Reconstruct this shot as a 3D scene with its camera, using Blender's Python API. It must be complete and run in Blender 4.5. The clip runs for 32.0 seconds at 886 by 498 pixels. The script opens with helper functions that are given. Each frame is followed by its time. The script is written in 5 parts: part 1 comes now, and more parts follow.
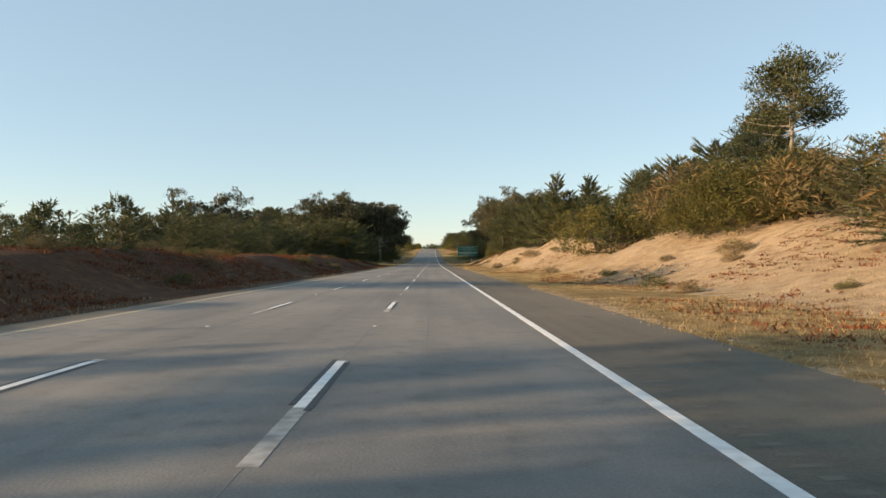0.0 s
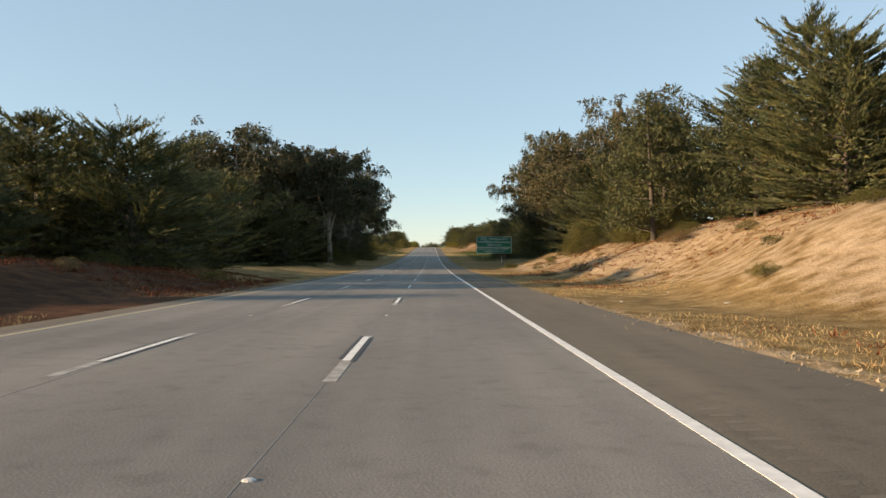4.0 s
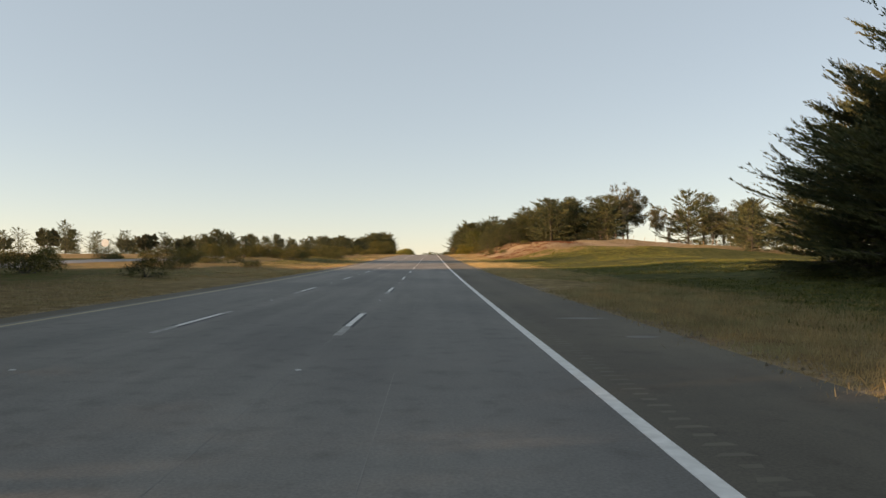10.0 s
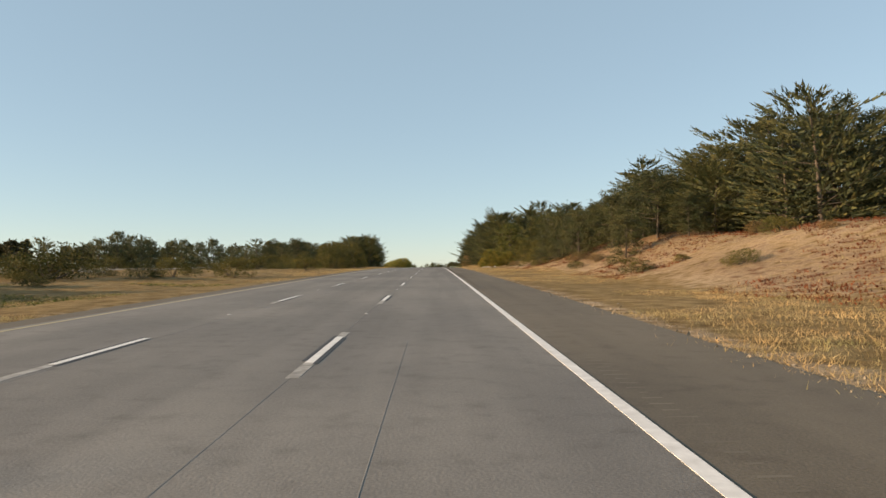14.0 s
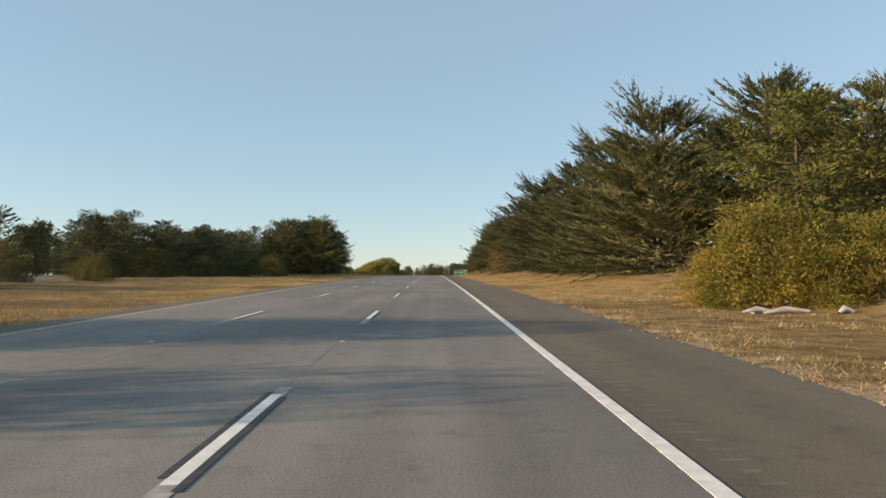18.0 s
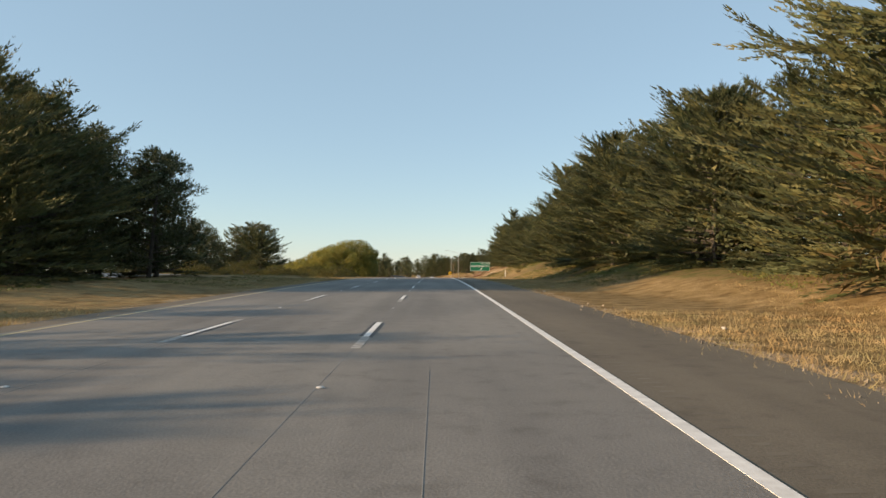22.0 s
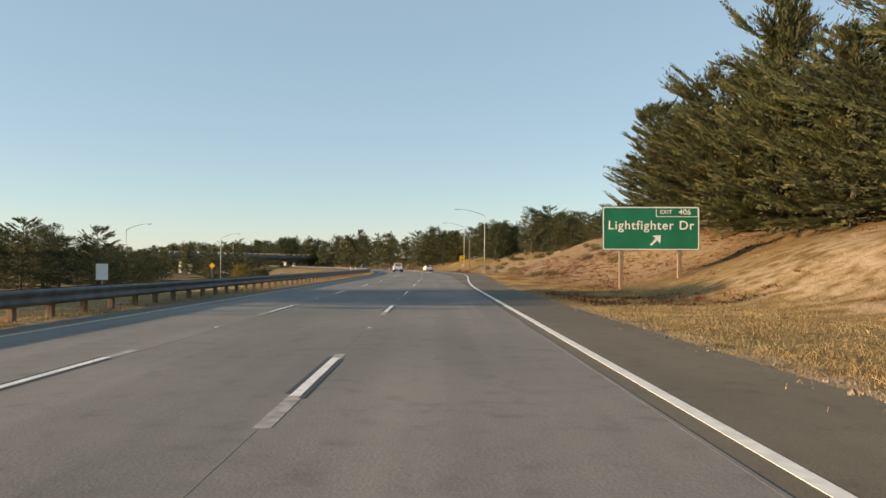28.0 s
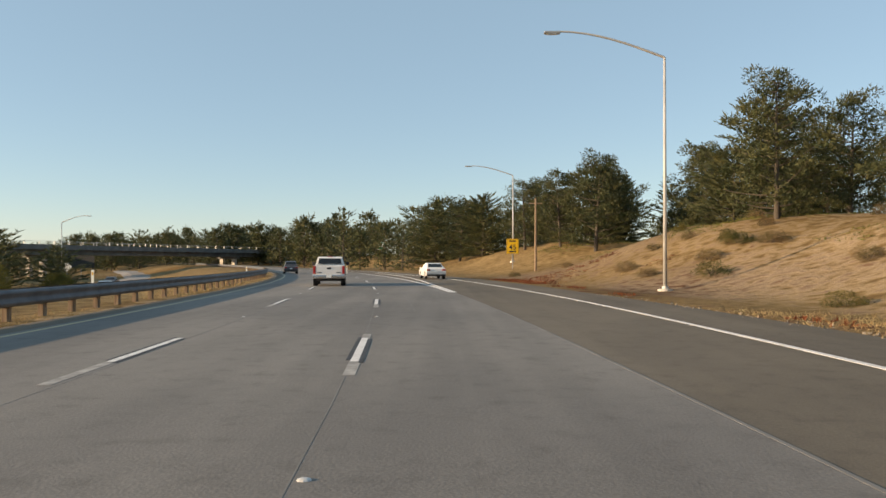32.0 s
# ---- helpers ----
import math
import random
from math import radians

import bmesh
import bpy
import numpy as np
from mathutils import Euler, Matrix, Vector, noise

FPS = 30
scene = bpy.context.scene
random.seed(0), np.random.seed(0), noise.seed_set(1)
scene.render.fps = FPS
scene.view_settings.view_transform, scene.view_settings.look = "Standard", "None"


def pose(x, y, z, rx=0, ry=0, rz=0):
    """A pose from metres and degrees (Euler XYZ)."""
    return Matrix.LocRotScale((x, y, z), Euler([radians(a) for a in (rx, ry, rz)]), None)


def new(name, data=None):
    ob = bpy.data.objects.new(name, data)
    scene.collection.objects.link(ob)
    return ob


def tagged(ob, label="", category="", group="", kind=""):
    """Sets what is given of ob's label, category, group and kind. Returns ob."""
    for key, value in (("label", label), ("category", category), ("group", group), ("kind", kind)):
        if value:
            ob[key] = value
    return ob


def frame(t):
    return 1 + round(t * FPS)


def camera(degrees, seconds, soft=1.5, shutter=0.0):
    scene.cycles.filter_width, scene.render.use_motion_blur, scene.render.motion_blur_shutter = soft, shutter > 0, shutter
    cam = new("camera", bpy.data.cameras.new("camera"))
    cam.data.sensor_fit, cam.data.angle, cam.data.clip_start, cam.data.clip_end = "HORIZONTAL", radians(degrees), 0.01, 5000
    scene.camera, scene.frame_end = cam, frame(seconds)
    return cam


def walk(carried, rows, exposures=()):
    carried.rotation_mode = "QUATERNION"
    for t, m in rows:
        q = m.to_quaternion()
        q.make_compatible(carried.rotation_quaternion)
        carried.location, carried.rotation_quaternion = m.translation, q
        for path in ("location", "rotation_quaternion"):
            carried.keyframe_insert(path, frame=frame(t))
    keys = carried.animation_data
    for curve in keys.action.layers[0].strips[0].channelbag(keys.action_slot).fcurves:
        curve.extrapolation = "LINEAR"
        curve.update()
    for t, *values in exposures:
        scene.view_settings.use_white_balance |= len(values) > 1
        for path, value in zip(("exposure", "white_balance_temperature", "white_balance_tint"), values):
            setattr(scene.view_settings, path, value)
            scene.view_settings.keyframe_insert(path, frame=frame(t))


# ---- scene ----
cam = camera(64.0, 32.0, soft=1.5)
PATH = [
    (0, pose(-0.125, -0.16, 1.486, 90.560, -0.014, -0.877)),
    (1, pose(-0.185, 32.26, 1.288, 90.624, -0.021, -0.915)),
    (2, pose(-0.246, 64.40, 1.092, 90.687, -0.027, -0.953)),
    (3, pose(-0.225, 96.32, 0.897, 90.706, 0.017, -0.910)),
    (4, pose(-0.191, 128.02, 0.703, 90.644, -0.014, -0.940)),
    (5, pose(-0.158, 159.53, 0.513, 90.607, -0.045, -0.969)),
    (6, pose(-0.124, 190.88, 0.356, 90.629, -0.075, -0.999)),
    (7, pose(-0.001, 221.79, 0.300, 90.763, 0.087, -0.822)),
    (8, pose(-0.062, 252.53, 0.392, 90.873, -0.118, -0.882)),
    (9, pose(0.158, 283.13, 0.642, 91.254, -0.227, -0.809)),
    (10, pose(0.316, 313.67, 1.058, 91.646, -0.141, -0.956)),
    (11, pose(0.388, 344.19, 1.625, 91.971, -0.200, -0.909)),
    (12, pose(0.394, 374.67, 2.325, 92.263, -0.020, -0.830)),
    (13, pose(0.304, 405.18, 3.146, 92.439, 0.467, -0.836)),
    (14, pose(0.326, 435.71, 4.053, 92.488, 0.362, -0.705)),
    (15, pose(0.352, 466.28, 5.000, 92.599, 0.257, -0.826)),
    (16, pose(0.377, 496.87, 5.906, 92.616, 0.152, -0.948)),
    (17, pose(0.403, 527.49, 6.760, 92.631, 0.047, -1.069)),
    (18, pose(0.306, 558.10, 7.533, 92.547, -0.022, -0.840)),
    (19, pose(0.133, 588.67, 8.200, 92.383, 0.013, -0.642)),
    (20, pose(0.001, 619.23, 8.759, 91.942, -0.250, -0.566)),
    (21, pose(-0.037, 649.79, 9.245, 91.895, -0.225, -0.583)),
    (22, pose(-0.076, 680.39, 9.692, 91.846, -0.200, -0.600)),
    (23, pose(0.117, 710.96, 10.077, 91.760, 0.124, -0.621)),
    (24, pose(0.334, 741.46, 10.327, 91.542, 0.365, -0.694)),
    (25, pose(0.342, 771.88, 10.372, 91.375, 0.108, -1.210)),
    (26, pose(0.269, 802.15, 10.199, 90.929, -0.017, -1.010)),
    (27, pose(0.196, 832.23, 9.875, 90.694, -0.142, -0.810)),
    (28, pose(0.123, 862.10, 9.510, 90.644, -0.266, -0.610)),
    (29, pose(0.086, 891.31, 9.153, 90.630, -0.108, -0.739)),
    (30, pose(0.050, 920.24, 8.799, 90.615, 0.051, -0.868)),
    (31, pose(-0.355, 948.55, 8.453, 90.400, 0.000, -0.800)),
    (32, pose(-1.330, 976.54, 8.111, 90.400, 0.000, -0.500)),
]
walk(cam, PATH, [(0, 1.0, 8000, 16), (3.5, 0.95, 7900, 16), (6, 1.35, 8700, 19), (8, 1.3, 8700, 25), (9, 1.15, 9200, 24), (10, 0.95, 9900, 26), (11, 0.9, 9500, 24), (12, 0.82, 8800, 21), (13.5, 0.82, 8300, 17), (17, 0.8, 7700, 15), (22, 0.85, 7650, 15), (25, 0.9, 8000, 16), (28, 0.8, 7900, 15), (32, 0.75, 7700, 15)])

# world and sun: low evening sun from behind on the left
SUN_ELEV, SUN_TURN = radians(13.0), radians(13.0)
world = bpy.data.worlds.new("evening_sky")
scene.world = world
world.use_nodes = True
wn = world.node_tree
sky = wn.nodes.new("ShaderNodeTexSky")
sky.sky_type, sky.sun_disc = 'NISHITA', False
sky.sun_elevation = SUN_ELEV
sky.sun_rotation = radians(-90) - SUN_TURN
sky.altitude, sky.air_density, sky.dust_density, sky.ozone_density = 10, 0.9, 0.08, 2.2
wn.nodes["Background"].inputs["Strength"].default_value = 0.13
haze = wn.nodes.new("ShaderNodeMix")
haze.data_type = 'RGBA'
haze.inputs[0].default_value = 0.58
haze.inputs[7].default_value = (1.5, 2.5, 3.4, 1)
wn.links.new(sky.outputs["Color"], haze.inputs[6])
wn.links.new(haze.outputs[2], wn.nodes["Background"].inputs["Color"])
sun = new("sun", bpy.data.lights.new("sun", 'SUN'))
sun.data.energy, sun.data.angle, sun.data.color = 4.6, radians(0.6), (1.0, 0.79, 0.55)
travel = Vector((math.cos(SUN_ELEV) * math.cos(SUN_TURN), math.cos(SUN_ELEV) * math.sin(SUN_TURN), -math.sin(SUN_ELEV)))
sun.rotation_euler = travel.to_track_quat("-Z", "Y").to_euler()
sun.location = (-60, 400, 80)

# ---- materials ----


def material(name, rough=0.8, metal=0.0):
    m = bpy.data.materials.new(name)
    m.use_nodes = True
    bsdf = m.node_tree.nodes["Principled BSDF"]
    bsdf.inputs["Roughness"].default_value = rough
    bsdf.inputs["Metallic"].default_value = metal
    return m, m.node_tree, bsdf


def noise_node(nt, scale, detail=4.0, stretch=None):
    geo = nt.nodes.new("ShaderNodeNewGeometry")
    tex = nt.nodes.new("ShaderNodeTexNoise")
    tex.inputs["Scale"].default_value, tex.inputs["Detail"].default_value = scale, detail
    if stretch:
        mp = nt.nodes.new("ShaderNodeMapping")
        mp.inputs["Scale"].default_value = stretch
        nt.links.new(geo.outputs["Position"], mp.inputs["Vector"])
        nt.links.new(mp.outputs["Vector"], tex.inputs["Vector"])
    else:
        nt.links.new(geo.outputs["Position"], tex.inputs["Vector"])
    return tex.outputs["Fac"]


def ramp(nt, fac, stops):
    r = nt.nodes.new("ShaderNodeValToRGB")
    while len(r.color_ramp.elements) < len(stops):
        r.color_ramp.elements.new(0.5)
    for e, (p, c) in zip(r.color_ramp.elements, stops):
        e.position, e.color = p, (*c, 1)
    nt.links.new(fac, r.inputs["Fac"])
    return r.outputs["Color"]


def mix(nt, fac, a, b, mode='MIX'):
    n = nt.nodes.new("ShaderNodeMix")
    n.data_type, n.blend_type = 'RGBA', mode
    for sock, v in ((n.inputs[0], fac), (n.inputs[6], a), (n.inputs[7], b)):
        if isinstance(v, (int, float)):
            sock.default_value = v
        elif isinstance(v, tuple):
            sock.default_value = (*v, 1)
        else:
            nt.links.new(v, sock)
    return n.outputs[2]


def bump(nt, bsdf, height, strength, distance):
    b = nt.nodes.new("ShaderNodeBump")
    b.inputs["Strength"].default_value, b.inputs["Distance"].default_value = strength, distance
    nt.links.new(height, b.inputs["Height"])
    nt.links.new(b.outputs["Normal"], bsdf.inputs["Normal"])


def simple(name, c1, c2, scale=3.0, rough=0.7, metal=0.0, relief=0.0, stretch=None):
    m, nt, bsdf = material(name, rough, metal)
    f = noise_node(nt, scale, 5.0, stretch)
    nt.links.new(ramp(nt, f, [(0.3, c1), (0.7, c2)]), bsdf.inputs["Base Color"])
    if relief:
        bump(nt, bsdf, f, 0.5, relief)
    return m


def foliage(name, dark, mid, light, sheen=0.55):
    m, nt, bsdf = material(name, sheen)
    geo = nt.nodes.new("ShaderNodeNewGeometry")
    patch = nt.nodes.new("ShaderNodeMapRange")
    patch.inputs["From Min"].default_value, patch.inputs["From Max"].default_value = 0.33, 0.67
    nt.links.new(noise_node(nt, 1.1, 2.0), patch.inputs["Value"])
    blend = nt.nodes.new("ShaderNodeMix")
    blend.inputs[0].default_value = 0.22
    nt.links.new(patch.outputs["Result"], blend.inputs[2])
    nt.links.new(geo.outputs["Random Per Island"], blend.inputs[3])
    c = ramp(nt, blend.outputs[0], [(0.0, dark), (0.5, mid), (1.0, light)])
    info = nt.nodes.new("ShaderNodeObjectInfo")
    c = mix(nt, 0.3, c, ramp(nt, info.outputs["Random"], [(0.0, dark), (1.0, light)]))
    c = mix(nt, 1.0, c, ramp(nt, noise_node(nt, 0.8, 3.0), [(0.32, (0.72, 0.86, 0.8)), (0.5, (1.0, 1.0, 1.0)), (0.68, (1.28, 1.12, 1.0))]), 'MULTIPLY')
    nt.links.new(c, bsdf.inputs["Base Color"])
    bsdf.inputs["Specular IOR Level"].default_value = 0.15
    tr = nt.nodes.new("ShaderNodeBsdfTranslucent")
    nt.links.new(c, tr.inputs["Color"])
    ms = nt.nodes.new("ShaderNodeMixShader")
    ms.inputs[0].default_value = 0.22
    out = nt.nodes["Material Output"]
    nt.links.new(bsdf.outputs[0], ms.inputs[1])
    nt.links.new(tr.outputs[0], ms.inputs[2])
    nt.links.new(ms.outputs[0], out.inputs["Surface"])
    return m


def pavement_mat(name, c1, c2, stain, rough):
    """Worn paving: long wheel-track streaks, mottling, fine aggregate."""
    m, nt, bsdf = material(name, rough)
    bsdf.inputs["Specular IOR Level"].default_value = 0.3
    streak = noise_node(nt, 1.0, 3.0, (1.1, 0.03, 1.0))
    mott = noise_node(nt, 0.35, 6.0)
    grain = noise_node(nt, 38.0, 3.0)
    c = ramp(nt, mott, [(0.28, c1), (0.72, c2)])
    c = mix(nt, 0.55, c, ramp(nt, streak, [(0.38, stain), (0.62, c2)]))
    c = mix(nt, 0.35, c, ramp(nt, grain, [(0.3, tuple(v * 0.62 for v in c1)), (0.72, tuple(v * 1.15 for v in c2))]))
    spots = noise_node(nt, 2.6, 6.0)
    c = mix(nt, 1.0, c, ramp(nt, spots, [(0.26, (0.80, 0.79, 0.78)), (0.44, (1.0, 1.0, 1.0)), (0.70, (1.06, 1.06, 1.05))]), 'MULTIPLY')
    slab = noise_node(nt, 1.0, 1.0, (0.27, 0.11, 1.0))
    c = mix(nt, 1.0, c, ramp(nt, slab, [(0.36, (0.84, 0.84, 0.85)), (0.60, (1.05, 1.04, 1.03))]), 'MULTIPLY')
    nt.links.new(c, bsdf.inputs["Base Color"])
    bump(nt, bsdf, grain, 0.35, 0.01)
    return m


M_CONCRETE = pavement_mat("worn_concrete", (0.172, 0.163, 0.148), (0.225, 0.214, 0.195), (0.138, 0.132, 0.122), 0.82)
M_ASPHALT = pavement_mat("shoulder_asphalt", (0.12, 0.101, 0.076), (0.168, 0.145, 0.111), (0.104, 0.09, 0.07), 0.88)
M_WHITE = simple("road_paint_white", (0.62, 0.6, 0.56), (0.82, 0.8, 0.76), 6, 0.6)
M_WORN = simple("worn_paint", (0.2, 0.192, 0.175), (0.42, 0.405, 0.375), 5, 0.8)
M_BLACK = simple("contrast_black", (0.02, 0.02, 0.022), (0.05, 0.05, 0.05), 9, 0.7)
M_YELLOWLINE = simple("road_paint_yellow", (0.36, 0.3, 0.18), (0.5, 0.42, 0.25), 6, 0.7)
M_SEAL = simple("crack_sealant", (0.14, 0.133, 0.121), (0.21, 0.2, 0.182), 0.7, 0.75)
M_GROOVE = simple("rumble_groove", (0.108, 0.092, 0.07), (0.162, 0.14, 0.107), 1.3, 0.9)
M_CERAMIC = simple("ceramic_marker", (0.42, 0.41, 0.39), (0.6, 0.59, 0.56), 20, 0.35)
M_CYPRESS = foliage("cypress_foliage", (0.034, 0.045, 0.034), (0.084, 0.1, 0.05), (0.19, 0.178, 0.068))
M_EUCA = foliage("eucalyptus_foliage", (0.026, 0.032, 0.022), (0.072, 0.074, 0.042), (0.18, 0.155, 0.08))
M_PINE = foliage("pine_foliage", (0.024, 0.034, 0.02), (0.06, 0.073, 0.034), (0.135, 0.13, 0.056))
M_BUSH = foliage("brush_foliage", (0.03, 0.038, 0.013), (0.085, 0.085, 0.026), (0.19, 0.155, 0.045))
M_DOME = foliage("myoporum_foliage", (0.075, 0.088, 0.024), (0.185, 0.185, 0.045), (0.33, 0.285, 0.075))
M_GOLDPINE = foliage("golden_pine_foliage", (0.05, 0.062, 0.02), (0.125, 0.13, 0.035), (0.24, 0.215, 0.06))
M_GOLDBUSH = foliage("golden_brush_foliage", (0.06, 0.062, 0.016), (0.17, 0.15, 0.034), (0.33, 0.26, 0.055))
M_DRYBUSH = foliage("dry_brush", (0.07, 0.05, 0.025), (0.16, 0.115, 0.055), (0.27, 0.2, 0.1))
M_BARK = simple("cypress_bark", (0.045, 0.036, 0.028), (0.115, 0.094, 0.074), 5, 0.9, relief=0.05, stretch=(3, 3, 0.6))
M_EBARK = simple("eucalyptus_bark", (0.17, 0.14, 0.105), (0.42, 0.36, 0.29), 2.2, 0.8, relief=0.03, stretch=(2.5, 2.5, 0.5))
M_DEAD = simple("dead_wood", (0.2, 0.16, 0.12), (0.38, 0.33, 0.26), 3, 0.85, relief=0.02, stretch=(3, 3, 0.5))
M_STRAW = foliage("dry_grass", (0.22, 0.155, 0.075), (0.42, 0.31, 0.155), (0.58, 0.46, 0.26), 0.7)
M_ICEPLANT = foliage("ice_plant", (0.045, 0.06, 0.018), (0.11, 0.13, 0.038), (0.23, 0.2, 0.062), 0.5)
M_REDPLANT = foliage("red_ice_plant", (0.06, 0.02, 0.011), (0.14, 0.043, 0.021), (0.24, 0.09, 0.04), 0.7)


def ground_mat():
    m, nt, bsdf = material("coastal_ground", 0.95)
    bsdf.inputs["Specular IOR Level"].default_value = 0.06
    att = nt.nodes.new("ShaderNodeAttribute")
    att.attribute_name = "cover"
    sep = nt.nodes.new("ShaderNodeSeparateColor")
    nt.links.new(att.outputs["Color"], sep.inputs[0])
    big, small, fine = noise_node(nt, 0.12, 5), noise_node(nt, 1.3, 6), noise_node(nt, 14.0, 4)
    straw = ramp(nt, small, [(0.28, (0.20, 0.13, 0.06)), (0.5, (0.36, 0.25, 0.12)), (0.75, (0.5, 0.37, 0.2))])
    sand = ramp(nt, small, [(0.25, (0.36, 0.26, 0.17)), (0.7, (0.57, 0.44, 0.3))])
    green = ramp(nt, small, [(0.3, (0.05, 0.058, 0.018)), (0.55, (0.12, 0.125, 0.036)), (0.8, (0.25, 0.2, 0.075))])
    red = ramp(nt, small, [(0.3, (0.07, 0.04, 0.026)), (0.6, (0.15, 0.075, 0.045)), (0.85, (0.26, 0.12, 0.06))])

    def edge(ch):
        add = nt.nodes.new("ShaderNodeMath")
        add.operation = 'ADD'
        nt.links.new(ch, add.inputs[0])
        nt.links.new(small, add.inputs[1])
        r = nt.nodes.new("ShaderNodeMapRange")
        r.inputs["From Min"].default_value, r.inputs["From Max"].default_value = 0.85, 1.1
        nt.links.new(add.outputs[0], r.inputs["Value"])
        return r.outputs["Result"]
    c = mix(nt, edge(sep.outputs[2]), straw, sand)
    c = mix(nt, edge(sep.outputs[1]), c, red)
    c = mix(nt, edge(sep.outputs[0]), c, green)
    c = mix(nt, 1.0, c, ramp(nt, fine, [(0.3, (0.55, 0.53, 0.5)), (0.7, (1.0, 1.0, 1.0))]), 'MULTIPLY')
    nt.links.new(mix(nt, 1.0, c, ramp(nt, big, [(0.3, (0.72, 0.70, 0.66)), (0.7, (1.0, 1.0, 1.0))]), 'MULTIPLY'), bsdf.inputs["Base Color"])
    rel = nt.nodes.new("ShaderNodeMath")
    rel.operation = 'MULTIPLY_ADD'
    rel.inputs[1].default_value = 0.35
    nt.links.new(fine, rel.inputs[0])
    nt.links.new(small, rel.inputs[2])
    bump(nt, bsdf, rel.outputs[0], 0.85, 0.16)
    return m


M_GROUND = ground_mat()

# ---- mesh helpers ----


def put_tags(ob, label, category, group="", kind=""):
    return tagged(ob, label, category, group, kind)


def mesh_of(name, V, F, mat, smooth=False):
    me = bpy.data.meshes.new(name)
    me.from_pydata([tuple(v) for v in V] if not isinstance(V, np.ndarray) else V.tolist(), [], F.tolist() if isinstance(F, np.ndarray) else F)
    me.materials.append(mat)
    if smooth:
        me.polygons.foreach_set("use_smooth", [True] * len(me.polygons))
    me.update()
    return me


def link_part(name, me, parent=None, label="", kind=""):
    ob = new(name, me)
    if parent:
        ob.parent = parent
    if label:
        ob["label"] = label
    if kind:
        ob["kind"] = kind
    return ob


def part(name, bm, mat, parent=None, label="", smooth=False):
    me = bpy.data.meshes.new(name)
    if smooth:
        for f in bm.faces:
            f.smooth = True
    bm.to_mesh(me)
    bm.free()
    me.materials.append(mat)
    return link_part(name, me, parent, label)


def box_bm(sx, sy, sz, at=(0, 0, 0), bevel=0.0, bm=None, rot=None):
    """A box centred on at, with rounded edges."""
    own = bm is None
    b = bmesh.new()
    bmesh.ops.create_cube(b, size=1.0, matrix=Matrix.Diagonal((sx, sy, sz, 1)))
    if bevel:
        bmesh.ops.bevel(b, geom=b.edges[:], offset=bevel, segments=2, profile=0.6, affect='EDGES')
    bmesh.ops.transform(b, matrix=Matrix.Translation(at) @ (rot or Matrix.Identity(4)), verts=b.verts[:])
    if own:
        return b
    me = bpy.data.meshes.new("tmp")
    b.to_mesh(me)
    b.free()
    bm.from_mesh(me)
    bpy.data.meshes.remove(me)
    return bm


def cyl_bm(r1, r2, h, at=(0, 0, 0), seg=14, rot=None):
    """A tapered rod from its base at at, upwards (or along rot's z)."""
    b = bmesh.new()
    bmesh.ops.create_cone(b, cap_ends=True, segments=seg, radius1=r1, radius2=r2, depth=h,
                          matrix=Matrix.Translation(at) @ (rot or Matrix.Identity(4)) @ Matrix.Translation((0, 0, h / 2)))
    return b


def tube(P, R, n=6):
    """Vertices and faces of a tapered tube through the points P."""
    P = np.asarray(P, float)
    T = np.gradient(P, axis=0)
    T /= np.linalg.norm(T, axis=1)[:, None] + 1e-9
    ref = np.where(np.abs(T[:, 2:3]) > 0.9, [[1.0, 0, 0]], [[0, 0, 1.0]])
    A = np.cross(T, ref)
    A /= np.linalg.norm(A, axis=1)[:, None] + 1e-9
    B = np.cross(T, A)
    ang = np.linspace(0, 2 * np.pi, n, endpoint=False)
    ring = np.cos(ang)[None, :, None] * A[:, None] + np.sin(ang)[None, :, None] * B[:, None]
    V = (P[:, None] + ring * np.asarray(R, float)[:, None, None]).reshape(-1, 3)
    F = [(i * n + j, i * n + (j + 1) % n, (i + 1) * n + (j + 1) % n, (i + 1) * n + j) for i in range(len(P) - 1) for j in range(n)]
    return V, F


class Wood:
    def __init__(self):
        self.V, self.F = [], []
        self.n = 0

    def add(self, P, R, n=5):
        V, F = tube(P, R, n)
        self.V.append(V)
        self.F += [tuple(i + self.n for i in f) for f in F]
        self.n += len(V)

    def mesh(self, name, mat):
        return mesh_of(name, np.concatenate(self.V), self.F, mat, True)


def cards(C, D, L, W, rng):
    """Leaf sprays: one slim folded blade for each centre C, along D, L long and W wide."""
    n = len(C)
    D = D / (np.linalg.norm(D, axis=1)[:, None] + 1e-9)
    S = np.cross(D, rng.normal(size=(n, 3)))
    S /= np.linalg.norm(S, axis=1)[:, None] + 1e-9
    N = np.cross(D, S)
    L, W = L[:, None], W[:, None]
    V = np.stack([C, C + D * L * 0.45 + S * W * 0.5 + N * W * 0.12, C + D * L, C + D * L * 0.45 - S * W * 0.5 + N * W * 0.12], 1)
    return V.reshape(-1, 3)


def spikes(C, D, L, W, rng):
    """Needle sprays: one slim pointed blade for each centre C."""
    n = len(C)
    D = D / (np.linalg.norm(D, axis=1)[:, None] + 1e-9)
    S = np.cross(D, rng.normal(size=(n, 3)))
    S /= np.linalg.norm(S, axis=1)[:, None] + 1e-9
    L, W = L[:, None], W[:, None]
    return np.stack([C - S * W * 0.5, C + S * W * 0.5, C + D * L], 1).reshape(-1, 3)


